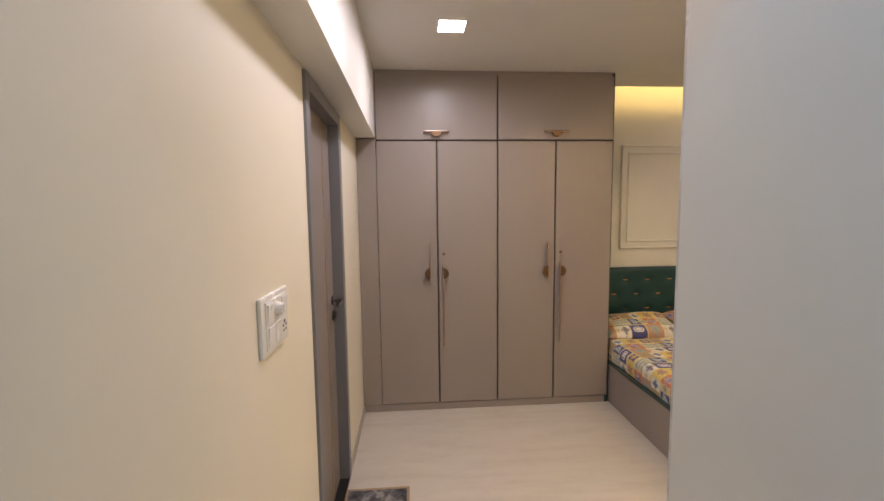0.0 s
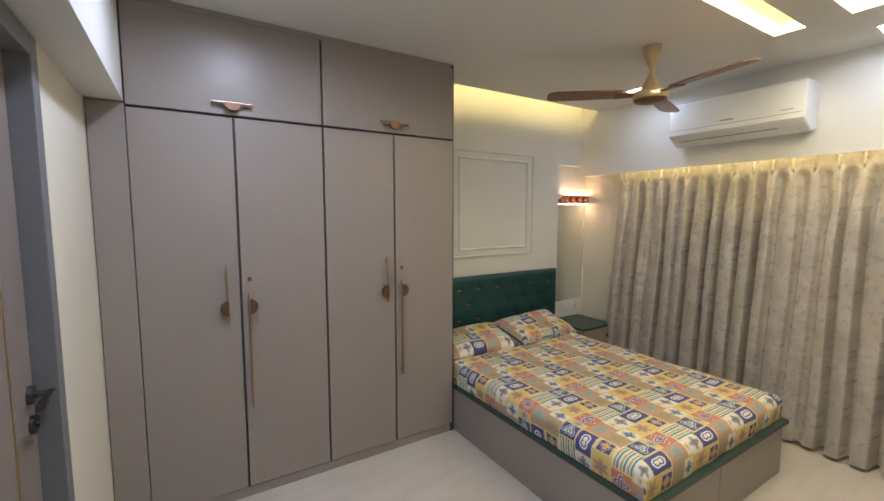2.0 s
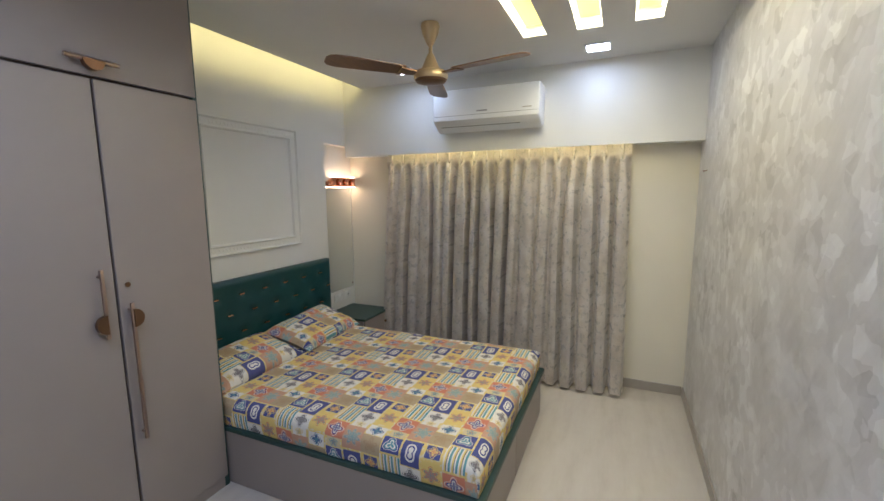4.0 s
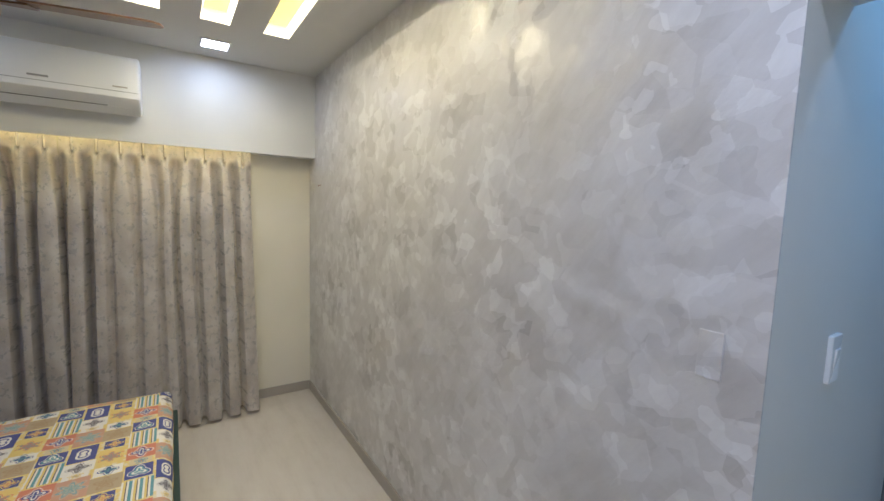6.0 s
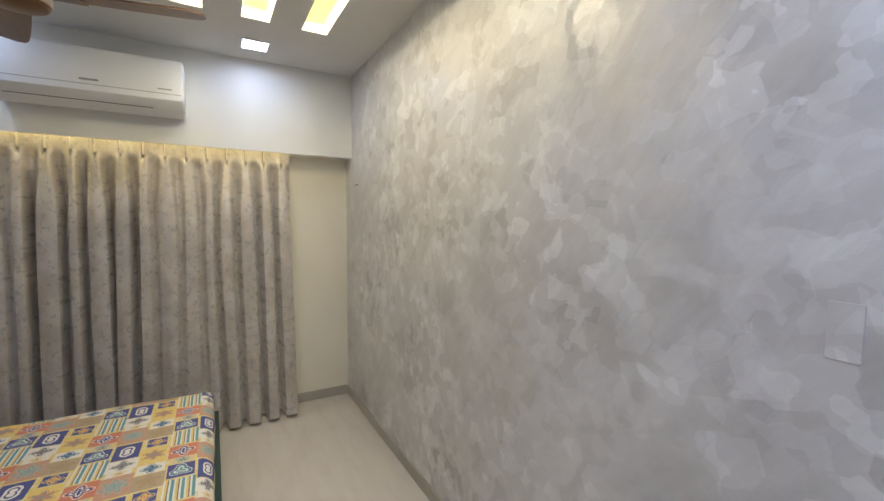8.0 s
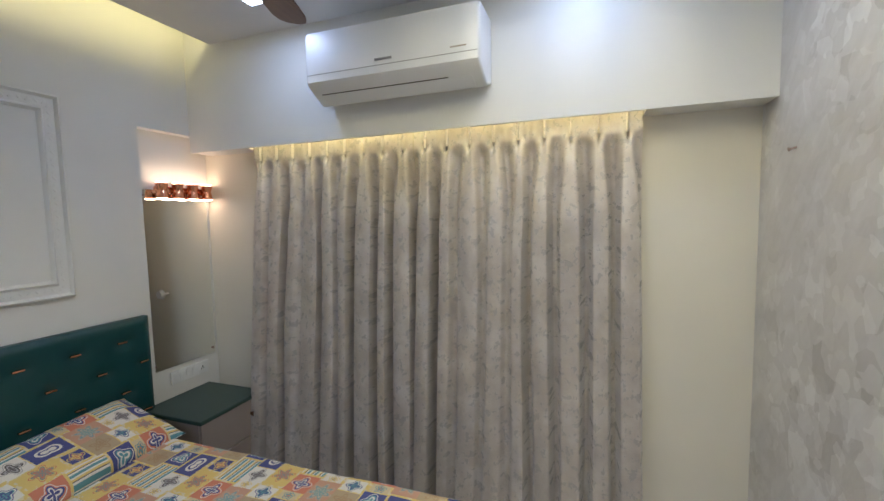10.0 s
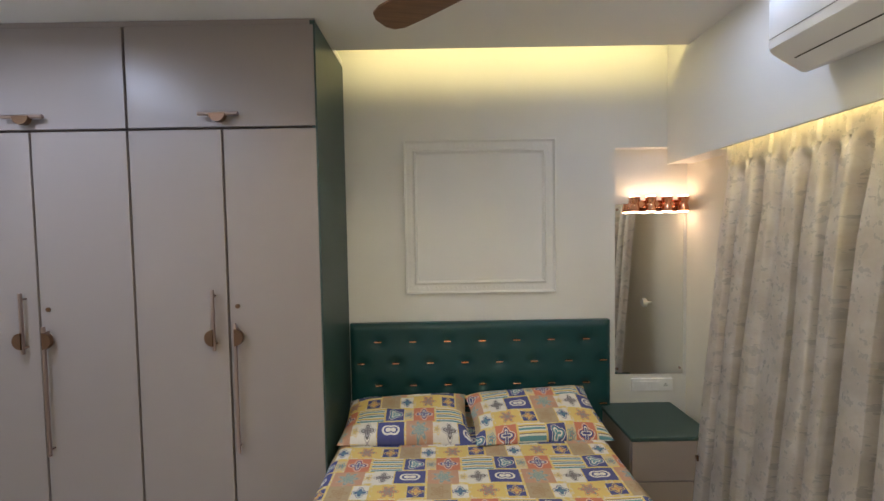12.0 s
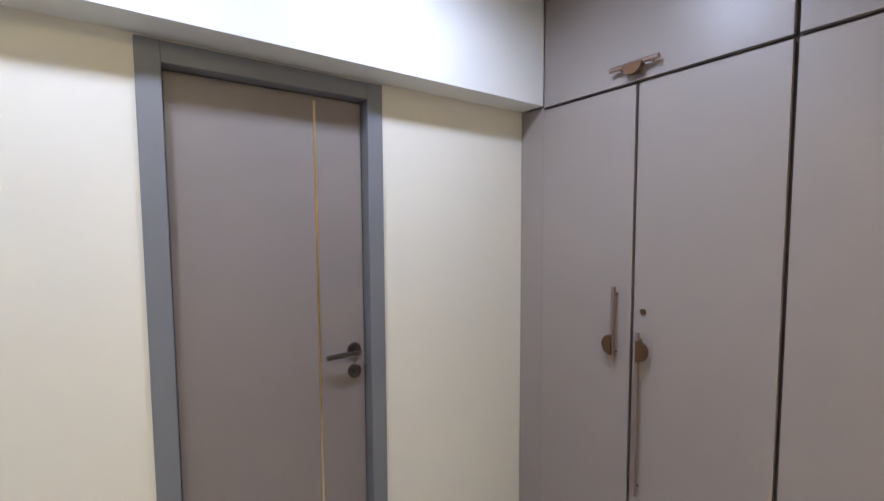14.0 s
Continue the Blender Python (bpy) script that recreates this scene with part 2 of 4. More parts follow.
for pu, pv, wu, wv, ground, ink, heart, petals, size in PATCHES:
    here = n.math("MULTIPLY", inside(gu, pu, pu + wu), inside(gv, pv, pv + wv))
    dist, rad = motif(pu + wu / 2, pv + wv / 2, size, petals, size * 0.32)
    tile = n.mix(n.math("LESS_THAN", dist, 0.0), ground, ink)
    tile = n.mix(n.math("LESS_THAN", n.math("ABSOLUTE", n.math("ADD", dist, size * 0.42)), 0.08), tile, heart)
    tile = n.mix(n.math("LESS_THAN", n.math("ABSOLUTE", n.math("SUBTRACT", dist, 0.13)), 0.035), tile, heart)
    cloth = n.mix(here, cloth, tile)
# striped patch: teal, white and yellow bars
bars = n.ramp(n.math("FRACT", n.math("MULTIPLY", gv, 1.5)), [(0, TEA), (0.3, WHT), (0.5, INK), (0.6, YEL), (0.82, WHT)], True)
cloth = n.mix(n.math("MULTIPLY", inside(gu, 2.3, 5.0), inside(gv, 0.0, 2.0)), cloth, bars)
speck = n.noise(uv, 120, 3)
n.colour(n.mix(n.math("MULTIPLY", speck, 0.25), cloth, (0.34, 0.29, 0.21)))
n.bump(n.noise(uv, 900, 2), 0.25, 0.001)


# ---- mesh helpers ----
def finish(name, bm, material, smooth=False):
    bmesh.ops.recalc_face_normals(bm, faces=bm.faces)
    me = bpy.data.meshes.new(name)
    bm.to_mesh(me)
    bm.free()
    me.materials.append(material)
    if smooth:
        me.shade_smooth()
        me.set_sharp_from_angle(angle=radians(38))
    return me


def part(name, bm, material, parent, label="", smooth=False):
    """One mesh under a thing or part; the vertices come in world places."""
    base = parent.matrix_world.translation.copy()
    if parent.parent:
        base = parent.location + parent.parent.location
    bmesh.ops.translate(bm, verts=bm.verts, vec=-base)
    ob = new(name, finish(name, bm, material, smooth))
    ob.parent = parent
    return tagged(ob, label)


def thing(name, place, label, category, group="", kind=""):
    ob = new(name)
    ob.empty_display_size = 0.05
    ob.location = place
    ob.matrix_world = Matrix.Translation(place)
    return tagged(ob, label, category, group, kind)


def single(name, bm, material, label, category="", kind="structure", smooth=False):
    return tagged(new(name, finish(name, bm, material, smooth)), label, category, "", kind)


def box(bm, x0, x1, y0, y1, z0, z1, bevel=0.0, seg=2):
    r = bmesh.ops.create_cube(bm, size=1)
    vs = r["verts"]
    for v in vs:
        v.co = Vector((x0 + (v.co.x + 0.5) * (x1 - x0), y0 + (v.co.y + 0.5) * (y1 - y0), z0 + (v.co.z + 0.5) * (z1 - z0)))
    if bevel:
        es = list({e for v in vs for e in v.link_edges})
        bmesh.ops.bevel(bm, geom=es, offset=bevel, segments=seg, profile=0.5, affect="EDGES")
    return bm


def cube(x0, x1, y0, y1, z0, z1, bevel=0.0, seg=2):
    return box(bmesh.new(), x0, x1, y0, y1, z0, z1, bevel, seg)


def rod(bm, a, b, r0, r1=None, n=16):
    a, b = Vector(a), Vector(b)
    r1 = r0 if r1 is None else r1
    m = Matrix.Translation((a + b) / 2) @ (b - a).to_track_quat("Z", "Y").to_matrix().to_4x4()
    bmesh.ops.create_cone(bm, cap_ends=True, segments=n, radius1=r0, radius2=r1, depth=(b - a).length, matrix=m)
    return bm


def lathe(bm, centre, profile, n=32):
    """Spins (radius, height) pairs round the upright axis."""
    rings = []
    for r, z in profile:
        rings.append([bm.verts.new((centre[0] + r * math.cos(2 * math.pi * k / n), centre[1] + r * math.sin(2 * math.pi * k / n), centre[2] + z)) for k in range(n)])
    for a, b in zip(rings, rings[1:]):
        for k in range(n):
            bm.faces.new((a[k], a[(k + 1) % n], b[(k + 1) % n], b[k]))
    bm.faces.new(rings[0])
    bm.faces.new(rings[-1])
    return bm


def extruded(bm, outline, plane, lo, hi):
    """A flat outline pushed along one axis: plane 'xz' runs along y, 'yz' along x, 'xy' along z."""
    def at(p, d):
        return {"xz": (p[0], d, p[1]), "yz": (d, p[0], p[1]), "xy": (p[0], p[1], d)}[plane]
    a = [bm.verts.new(at(p, lo)) for p in outline]
    b = [bm.verts.new(at(p, hi)) for p in outline]
    bm.faces.new(a)
    bm.faces.new(b)
    for k in range(len(a)):
        j = (k + 1) % len(a)
        bm.faces.new((a[k], a[j], b[j], b[k]))
    return bm


# ---- structure ----
WEST, EAST, NORTH, SOUTH = -0.405, 3.64, 3.51, 0.505
PELMET, TOP, NICHE_Y = 3.482, 2.76, 3.57
DOOR_Y0, DOOR_Y1, DOOR_Z = 1.454, 2.208, 2.072
PASS_X, PASS_Y = 0.435, -0.73

single("floor", cube(-0.7, 3.76, -0.6, 3.69, -0.08, 0.0), M["floor"], "pale beige polished vitrified floor with faint grain", "floor")
single("floor_living", cube(-2.6, 2.6, -6.4, -0.6, -0.08, 0.0), M["floor"], "glossy pale floor of the living room", "floor")

bm = cube(WEST - 0.12, WEST, PASS_Y - 0.12, DOOR_Y0, 0, TOP)
box(bm, WEST - 0.12, WEST, DOOR_Y1, 3.69, 0, TOP)
box(bm, WEST - 0.12, WEST, DOOR_Y0, DOOR_Y1, DOOR_Z, TOP)
single("wall_west", bm, M["wall"], "cream painted wall with a doorway", "wall")
single("beam_west", cube(WEST, -0.265, PASS_Y, 2.953, 2.08, TOP), M["white_wall"], "white painted beam along the wall under the ceiling", "beam")

bm = cube(WEST, 3.76, NICHE_Y, 3.69, 0, TOP)
box(bm, 1.45, 3.165, NORTH, NICHE_Y, 0, TOP)
box(bm, 3.165, EAST, NORTH, NICHE_Y, 2.05, TOP)
single("wall_north", bm, M["white_wall"], "off-white painted wall behind the bed with a side niche", "wall")
single("wall_east", cube(EAST, 3.76, 0.385, NICHE_Y, 0, TOP), M["wall"], "cream painted wall behind the curtain", "wall")

bm = cube(PELMET, PELMET + 0.02, SOUTH, NORTH, 1.947, TOP)
box(bm, PELMET + 0.02, EAST, SOUTH, 0.955, 1.95, TOP)
box(bm, PELMET + 0.02, EAST, 3.085, NORTH, 1.95, TOP)
box(bm, PELMET + 0.02, EAST, 0.955, 3.085, 2.10, TOP)
single("pelmet", bm, M["white_wall"], "white painted pelmet box over the curtain", "pelmet")

single("wall_south_core", cube(PASS_X, EAST, SOUTH - 0.12, SOUTH - 0.006, 0, TOP), M["white_wall"], "painted core of the partition wall", "wall")
single("wall_south", cube(PASS_X, EAST, SOUTH - 0.006, SOUTH, 0, TOP), M["plaster"], "silver-grey trowelled textured plaster wall", "wall")
single("wall_passage", cube(PASS_X, PASS_X + 0.12, PASS_Y, SOUTH - 0.12, 0, TOP), M["white_wall"], "plain painted side wall of the entrance passage", "wall")
single("beam_passage", cube(WEST, PASS_X, 0.255, SOUTH - 0.002, 2.032, TOP), M["white_wall"], "painted beam across the entrance passage", "beam")

# ceiling with three light slots and a cove along the north wall
SLOTS_Y, SLOT_W, SLOT_X0, SLOT_X1 = (0.92, 1.237, 1.562), 0.145, 1.35, 2.83
bm = cube(WEST, SLOT_X0, PASS_Y, 3.30, CEIL, CEIL + 0.03)
box(bm, SLOT_X1, PELMET, SOUTH, 3.30, CEIL, CEIL + 0.03)
edges = [SOUTH] + [v for y in SLOTS_Y for v in (y - SLOT_W / 2, y + SLOT_W / 2)] + [3.30]
for k in range(0, len(edges), 2):
    box(bm, SLOT_X0, SLOT_X1, edges[k], edges[k + 1], CEIL, CEIL + 0.03)
box(bm, WEST, 1.53, 3.30, NORTH, CEIL, CEIL + 0.03)
box(bm, WEST - 0.1, 3.76, PASS_Y - 0.12, 3.69, TOP, TOP + 0.08)
for y in SLOTS_Y:
    a, b = y - SLOT_W / 2, y + SLOT_W / 2
    box(bm, SLOT_X0, SLOT_X1, a - 0.012, a, CEIL + 0.03, CEIL + 0.09)
    box(bm, SLOT_X0, SLOT_X1, b, b + 0.012, CEIL + 0.03, CEIL + 0.09)
    box(bm, SLOT_X0 - 0.012, SLOT_X0, a, b, CEIL + 0.03, CEIL + 0.09)
    box(bm, SLOT_X1, SLOT_X1 + 0.012, a, b, CEIL + 0.03, CEIL + 0.09)
single("ceiling", bm, M["ceiling"], "white false ceiling with three light slots and a cove", "ceiling")
for y in SLOTS_Y:
    t = thing("slot_light", (SLOT_X0 / 2 + SLOT_X1 / 2, y, CEIL + 0.07), "warm glowing linear light recessed in the ceiling", "ceiling light", "slot lights")
    part("diffuser", cube(SLOT_X0 + 0.001, SLOT_X1 - 0.001, y - SLOT_W / 2 + 0.001, y + SLOT_W / 2 - 0.001, CEIL + 0.066, CEIL + 0.086), M["slot_glow"], t, "warm white diffuser")
    for side in (-1, 1):
        edge = y + side * (SLOT_W / 2 - 0.008)
        part("led_strip", cube(SLOT_X0 + 0.01, SLOT_X1 - 0.01, edge - 0.005, edge + 0.005, CEIL + 0.054, CEIL + 0.062), M["slot_strip"], t, "warm strip along the slot")
        area_light("slot_lamp", (SLOT_X0 / 2 + SLOT_X1 / 2, edge, CEIL + 0.053), None, SLOT_X1 - SLOT_X0 - 0.03, 0.009, 4.5, (1.0, 0.86, 0.48))
t = thing("cove_strip", (2.5, 3.25, CEIL + 0.03), "yellow light strip hidden in the ceiling cove", "light strip")
part("strip", cube(1.56, 3.46, 3.245, 3.25, CEIL + 0.03, CEIL + 0.042), M["strip_glow"], t)

# skirting
bm = cube(EAST - 0.012, EAST, SOUTH + 0.012, 3.0, 0, 0.075, 0.003)
single("baseboard_east", bm, M["skirt"], "greige tile skirting along the cream wall", "baseboard")
single("baseboard_south", cube(PASS_X + 0.01, EAST - 0.012, SOUTH, SOUTH + 0.012, 0, 0.075, 0.003), M["skirt"], "greige tile skirting along the textured wall", "baseboard")
bm = cube(WEST, WEST + 0.010, DOOR_Y1 + 0.02, 2.95, 0, 0.05, 0.003)
box(bm, WEST, WEST + 0.010, PASS_Y, DOOR_Y0 - 0.02, 0, 0.05, 0.003)
single("baseboard_west", bm, M["skirt"], "low greige skirting along the cream wall", "baseboard")

# entrance door frame at the end of the passage, lobby and living room beyond
bm = cube(WEST - 0.1, PASS_X + 0.2, PASS_Y - 0.12, PASS_Y, 2.0, TOP)
single("wall_entrance", bm, M["white_wall"], "wall over the entrance doorway", "wall")
t = thing("door_frame_entrance", (0.0, PASS_Y, 0), "dark grey painted frame of the open entrance doorway", "door frame", "", "structure")
part("jamb", cube(PASS_X - 0.05, PASS_X + 0.001, PASS_Y - 0.12, PASS_Y + 0.02, 0, 2.0, 0.004), M["frame_grey"], t)
part("jamb", cube(WEST, WEST + 0.075, PASS_Y - 0.12, PASS_Y + 0.02, 0, 2.0, 0.004), M["frame_grey"], t)
part("head", cube(WEST + 0.075, PASS_X - 0.05, PASS_Y - 0.12, PASS_Y + 0.02, 1.945, 1.999, 0.004), M["frame_grey"], t)
bm = cube(0.72, 0.80, -2.6, PASS_Y - 0.12, 0, TOP)
box(bm, -0.8, -0.7, -2.6, PASS_Y - 0.12, 0, TOP)
box(bm, -0.7, WEST - 0.1, PASS_Y - 0.14, PASS_Y - 0.12, 0, TOP)
box(bm, PASS_X, 0.72, PASS_Y - 0.14, PASS_Y - 0.12, 0, TOP)
single("wall_lobby", bm, M["white_wall"], "plain painted lobby walls", "wall")
bm = cube(0.58, 2.6, -2.72, -2.6, 0, TOP)
box(bm, -2.6, -0.55, -2.72, -2.6, 0, TOP)
box(bm, -0.55, 0.58, -2.72, -2.6, 2.03, TOP)
single("wall_living_north", bm, M["white_wall"], "painted wall with an opening to the living room", "wall")
t = thing("door_frame_living", (0.0, -2.6, 0), "pale grey frame of the living room opening", "door frame", "", "structure")
part("jamb", cube(0.535, 0.579, -2.73, -2.57, 0, 2.029, 0.004), M["skirt"], t)
part("head", cube(-0.55, 0.535, -2.73, -2.57, 1.985, 2.029, 0.004), M["frame_grey"], t)
bm = cube(-2.6, 2.6, -6.42, -6.3, 0, TOP)
box(bm, -2.72, -2.6, -6.42, -2.6, 0, TOP)
box(bm, 2.6, 2.72, -6.42, -2.6, 0, TOP)
single("wall_living", bm, M["white_wall"], "white painted living room walls", "wall")
single("ceiling_living", cube(-2.72, 2.72, -6.42, -0.57, 2.62, 2.7), M["ceiling"], "white living room ceiling", "ceiling")


# ---- doors, switches ----
def toilet_door():
    t = thing("door_1", (WEST, (DOOR_Y0 + DOOR_Y1) / 2, 0), "closed taupe laminate door with a brass inlay in a grey frame", "door", "", "structure")
    w, x0, x1 = 0.062, WEST - 0.115, WEST + 0.012
    part("frame_post", cube(x0, x1, DOOR_Y0, DOOR_Y0 + w, 0, DOOR_Z, 0.003), M["frame_grey"], t, "grey painted post")
    part("frame_post", cube(x0, x1, DOOR_Y1 - w, DOOR_Y1, 0, DOOR_Z, 0.003), M["frame_grey"], t, "grey painted post")
    part("frame_head", cube(x0, x1, DOOR_Y0 + w, DOOR_Y1 - w, DOOR_Z - w, DOOR_Z - 0.001, 0.003), M["frame_grey"], t, "grey painted head")
    lx = WEST - 0.045
    leaf = part("leaf", cube(lx - 0.035, lx, DOOR_Y0 + w + 0.003, DOOR_Y1 - w - 0.003, 0.012, DOOR_Z - w - 0.003, 0.002), M["door"], t, "taupe laminate leaf")
    part("inlay", cube(lx - 0.002, lx + 0.0025, 1.962, 1.970, 0.02, DOOR_Z - w - 0.02), M["brass"], leaf, "thin brass inlay strip")
    y, z = 2.098, 1.068
    bm = bmesh.new()
    rod(bm, (lx - 0.002, y, z), (lx + 0.012, y, z), 0.026, n=24)
    rod(bm, (lx + 0.01, y, z), (lx + 0.052, y, z), 0.010, 0.009)
    box(bm, lx + 0.040, lx + 0.058, y - 0.125, y + 0.008, z - 0.010, z + 0.008, 0.004)
    part("lever_handle", bm, M["chrome"], leaf, "satin steel lever handle", True)
    bm = bmesh.new()
    rod(bm, (lx - 0.002, y, z - 0.085), (lx + 0.012, y, z - 0.085), 0.026, n=24)
    rod(bm, (lx + 0.01, y, z - 0.085), (lx + 0.020, y, z - 0.085), 0.009)
    part("lock_rose", bm, M["chrome"], leaf, "round steel lock rose", True)
    part("threshold", cube(WEST - 0.11, WEST + 0.01, DOOR_Y0 + w, DOOR_Y1 - w, 0.0, 0.011, 0.003), M["black"], t, "black stone threshold")


toilet_door()


def rocker(parent, x, y0, y1, z0, z1, sgn=1, axis="x"):
    bm = bmesh.new()
    extruded(bm, [(x, z0), (x + 0.0015 * sgn, z0), (x + 0.0045 * sgn, z1), (x, z1)], "xz", y0, y1)
    if axis == "y":
        for v in bm.verts:
            v.co.x, v.co.y = v.co.y, v.co.x
    return part("rocker_switch", bm, M["plastic"], parent)


def switchboard():
    t = thing("switchboard", (WEST, 1.02, 1.15), "white plastic switchboard with a regulator knob and a socket", "switchboard")
    x = WEST
    part("plate", cube(x, x + 0.012, 0.912, 1.13, 1.150, 1.308, 0.004), M["plastic"], t)
    inner = part("inner_plate", cube(x + 0.012, x + 0.016, 0.935, 1.108, 1.164, 1.294, 0.002), M["plastic"], t)
    for k in (0, 2):
        y = 0.942 + k * 0.057
        rocker(inner, x + 0.0165, y, y + 0.048, 1.234, 1.286)
    for k in (0, 1):
        y = 0.942 + k * 0.057
        rocker(inner, x + 0.0165, y, y + 0.048, 1.172, 1.224)
    bm = bmesh.new()
    rod(bm, (x + 0.016, 1.022, 1.260), (x + 0.034, 1.022, 1.260), 0.020, 0.016, 24)
    box(bm, x + 0.032, x + 0.037, 1.018, 1.026, 1.247, 1.273, 0.002)
    part("regulator_knob", bm, M["plastic"], t, "round white fan regulator", True)
    bm = bmesh.new()
    for dy, dz, r in ((0, 0.016, 0.006), (-0.012, 0.002, 0.0045), (0.012, 0.002, 0.0045), (-0.010, -0.016, 0.004), (0.010, -0.016, 0.004)):
        rod(bm, (x + 0.0155, 1.080 + dy, 1.198 + 0.8 * dz), (x + 0.0172, 1.080 + dy, 1.198 + 0.8 * dz), r, n=12)
    part("socket_hole", bm, M["black"], t, "dark socket pin holes")
    t.location += Vector((0, -0.019, 0.018))


switchboard()

t = thing("passage_switch", (PASS_X, 0.11, 1.2), "small white light switch on the passage wall", "switch")
part("plate", cube(PASS_X - 0.010, PASS_X + 0.002, 0.075, 0.145, 1.185, 1.305, 0.003), M["plastic"], t)
rocker(t, PASS_X - 0.010, 0.095, 0.125, 1.22, 1.27, -1)


# ---- wardrobe ----
def half_disc(bm, cx, cz, r, y0, y1, a0):
    pts = [(cx + r * math.cos(a0 + math.pi * k / 14), cz + r * math.sin(a0 + math.pi * k / 14)) for k in range(15)]
    return extruded(bm, pts, "xz", y0, y1)


def wardrobe():
    front, back = 2.953, NORTH - 0.001
    t = thing("wardrobe", (0.63, 3.2, 0), "tall taupe laminate wardrobe with four doors and two lofts", "wardrobe")
    bm = cube(-0.262, 1.508, front + 0.02, back, 0.0, 2.56)
    part("carcass", bm, M["laminate_dark"], t, "dark interior seen in the gaps")
    part("side_panel", cube(1.509, 1.533, front + 0.001, back, 0.0, 2.555, 0.002), M["green"], t, "dark green laminate side panel")
    part("plinth", cube(-0.395, 1.515, front + 0.006, front + 0.02, 0.0, 0.055), M["laminate"], t)
    part("filler_panel", cube(-0.402, -0.263, front + 0.004, front + 0.02, 0.056, 2.075, 0.002), M["laminate"], t)
    part("top_rail", cube(-0.262, 1.533, front + 0.002, front + 0.02, 2.537, 2.563, 0.002), M["laminate"], t)
    xs = (-0.265, 0.183, 0.640, 1.085, 1.531)
    g = 0.0058
    doors = []
    for k in range(4):
        d = part("door", cube(xs[k] + g, xs[k + 1] - g, front - 0.001, front + 0.018, 0.06, 2.058, 0.0025), M["laminate"], t)
        doors.append(d)
    lofts = []
    for k in (0, 2):
        lofts.append(part("loft_door", cube(xs[k] + g, xs[k + 2] - g, front - 0.001, front + 0.018, 2.070, 2.535, 0.0025), M["laminate"], t))
    for k, d in enumerate(doors):
        left = k % 2 == 0
        x = xs[k + 1] - 0.062 if left else xs[k] + 0.038
        z0, z1 = (1.015, 1.305) if left else (0.52, 1.145)
        bm = cube(x - 0.007, x + 0.007, front - 0.034, front - 0.022, z0, z1, 0.002)
        for z in (z0 + 0.03, z1 - 0.03):
            rod(bm, (x, front - 0.024, z), (x, front + 0.002, z), 0.005)
        part("bar_handle", bm, M["steel"], d, "slim rose-steel bar handle", True)
        bm = half_disc(bmesh.new(), x, 1.078, 0.040, front - 0.040, front - 0.020, math.pi / 2 if left else -math.pi / 2)
        part("handle_disc", bm, M["bronze"], d, "half-round bronze disc")
        if not left:
            bm = rod(bmesh.new(), (x + 0.006, front - 0.006, 1.222), (x + 0.006, front, 1.222), 0.011, n=16)
            part("keyhole", bm, M["bronze"], d, "round lock")
    for x, d in ((0.180, lofts[0]), (1.082, lofts[1])):
        bm = rod(bmesh.new(), (x - 0.093, front - 0.028, 2.124), (x + 0.093, front - 0.028, 2.124), 0.009)
        for s in (-0.06, 0.06):
            rod(bm, (x + s, front - 0.028, 2.124), (x + s, front + 0.002, 2.124), 0.005)
        part("bar_handle", bm, M["steel"], d, "short rose-steel bar handle", True)
        part("handle_disc", half_disc(bmesh.new(), x, 2.124, 0.038, front - 0.042, front - 0.018, math.pi), M["bronze"], d, "half-round bronze disc")


wardrobe()


# ---- wall panel moulding ----
def picture_rail_frame(x0, x1, z0, z1, y):
    t = thing("wall_moulding", ((x0 + x1) / 2, y, z0), "white carved plaster moulding frame on the wall", "wall moulding")
    w = 0.082
    prof = [(0, 0), (0, 0.022), (0.008, 0.026), (0.014, 0.018), (0.018, 0.010), (0.058, 0.008), (0.062, 0.014), (0.070, 0.018), (0.076, 0.012), (w, 0.0)]
    cs = [(x0, z0, 1, 1), (x1, z0, -1, 1), (x1, z1, -1, -1), (x0, z1, 1, -1)]
    for k in range(4):
        a, b = cs[k], cs[(k + 1) % 4]
        bm = bmesh.new()
        ra = [bm.verts.new((a[0] + a[2] * d, y - h, a[1] + a[3] * d)) for d, h in prof]
        rb = [bm.verts.new((b[0] + b[2] * d, y - h, b[1] + b[3] * d)) for d, h in prof]
        for i in range(len(prof) - 1):
            bm.faces.new((ra[i], ra[i + 1], rb[i + 1], rb[i]))
        # carved leaves along the flat band
        length = max(abs(a[0] - b[0]), abs(a[1] - b[1])) - 2 * w
        count = int(length / 0.026)
        for i in range(count):
            s = (i + 0.5) / count
            ca, cb = (a[0] + a[2] * 0.038, a[1] + a[3] * 0.038), (b[0] + b[2] * 0.038, b[1] + b[3] * 0.038)
            px, pz = ca[0] + (cb[0] - ca[0]) * s, ca[1] + (cb[1] - ca[1]) * s
            tilt = 0.7 if i % 2 else -0.7
            m4 = Matrix.Translation((px, y - 0.009, pz)) @ Matrix.Rotation(tilt, 4, "Y") @ Matrix.Diagonal((0.014, 0.0028, 0.006, 1))
            bmesh.ops.create_icosphere(bm, subdivisions=1, radius=1, matrix=m4)
        part("moulding_length", bm, M["white_wall"], t, "", True)


picture_rail_frame(1.882, 2.803, 1.182, 2.113, NORTH)


# ---- bed ----
BX0, BX1, BY0, BY1 = 1.545, 2.975, 1.475, 3.44
LIP, MTOP = 0.335, 0.487


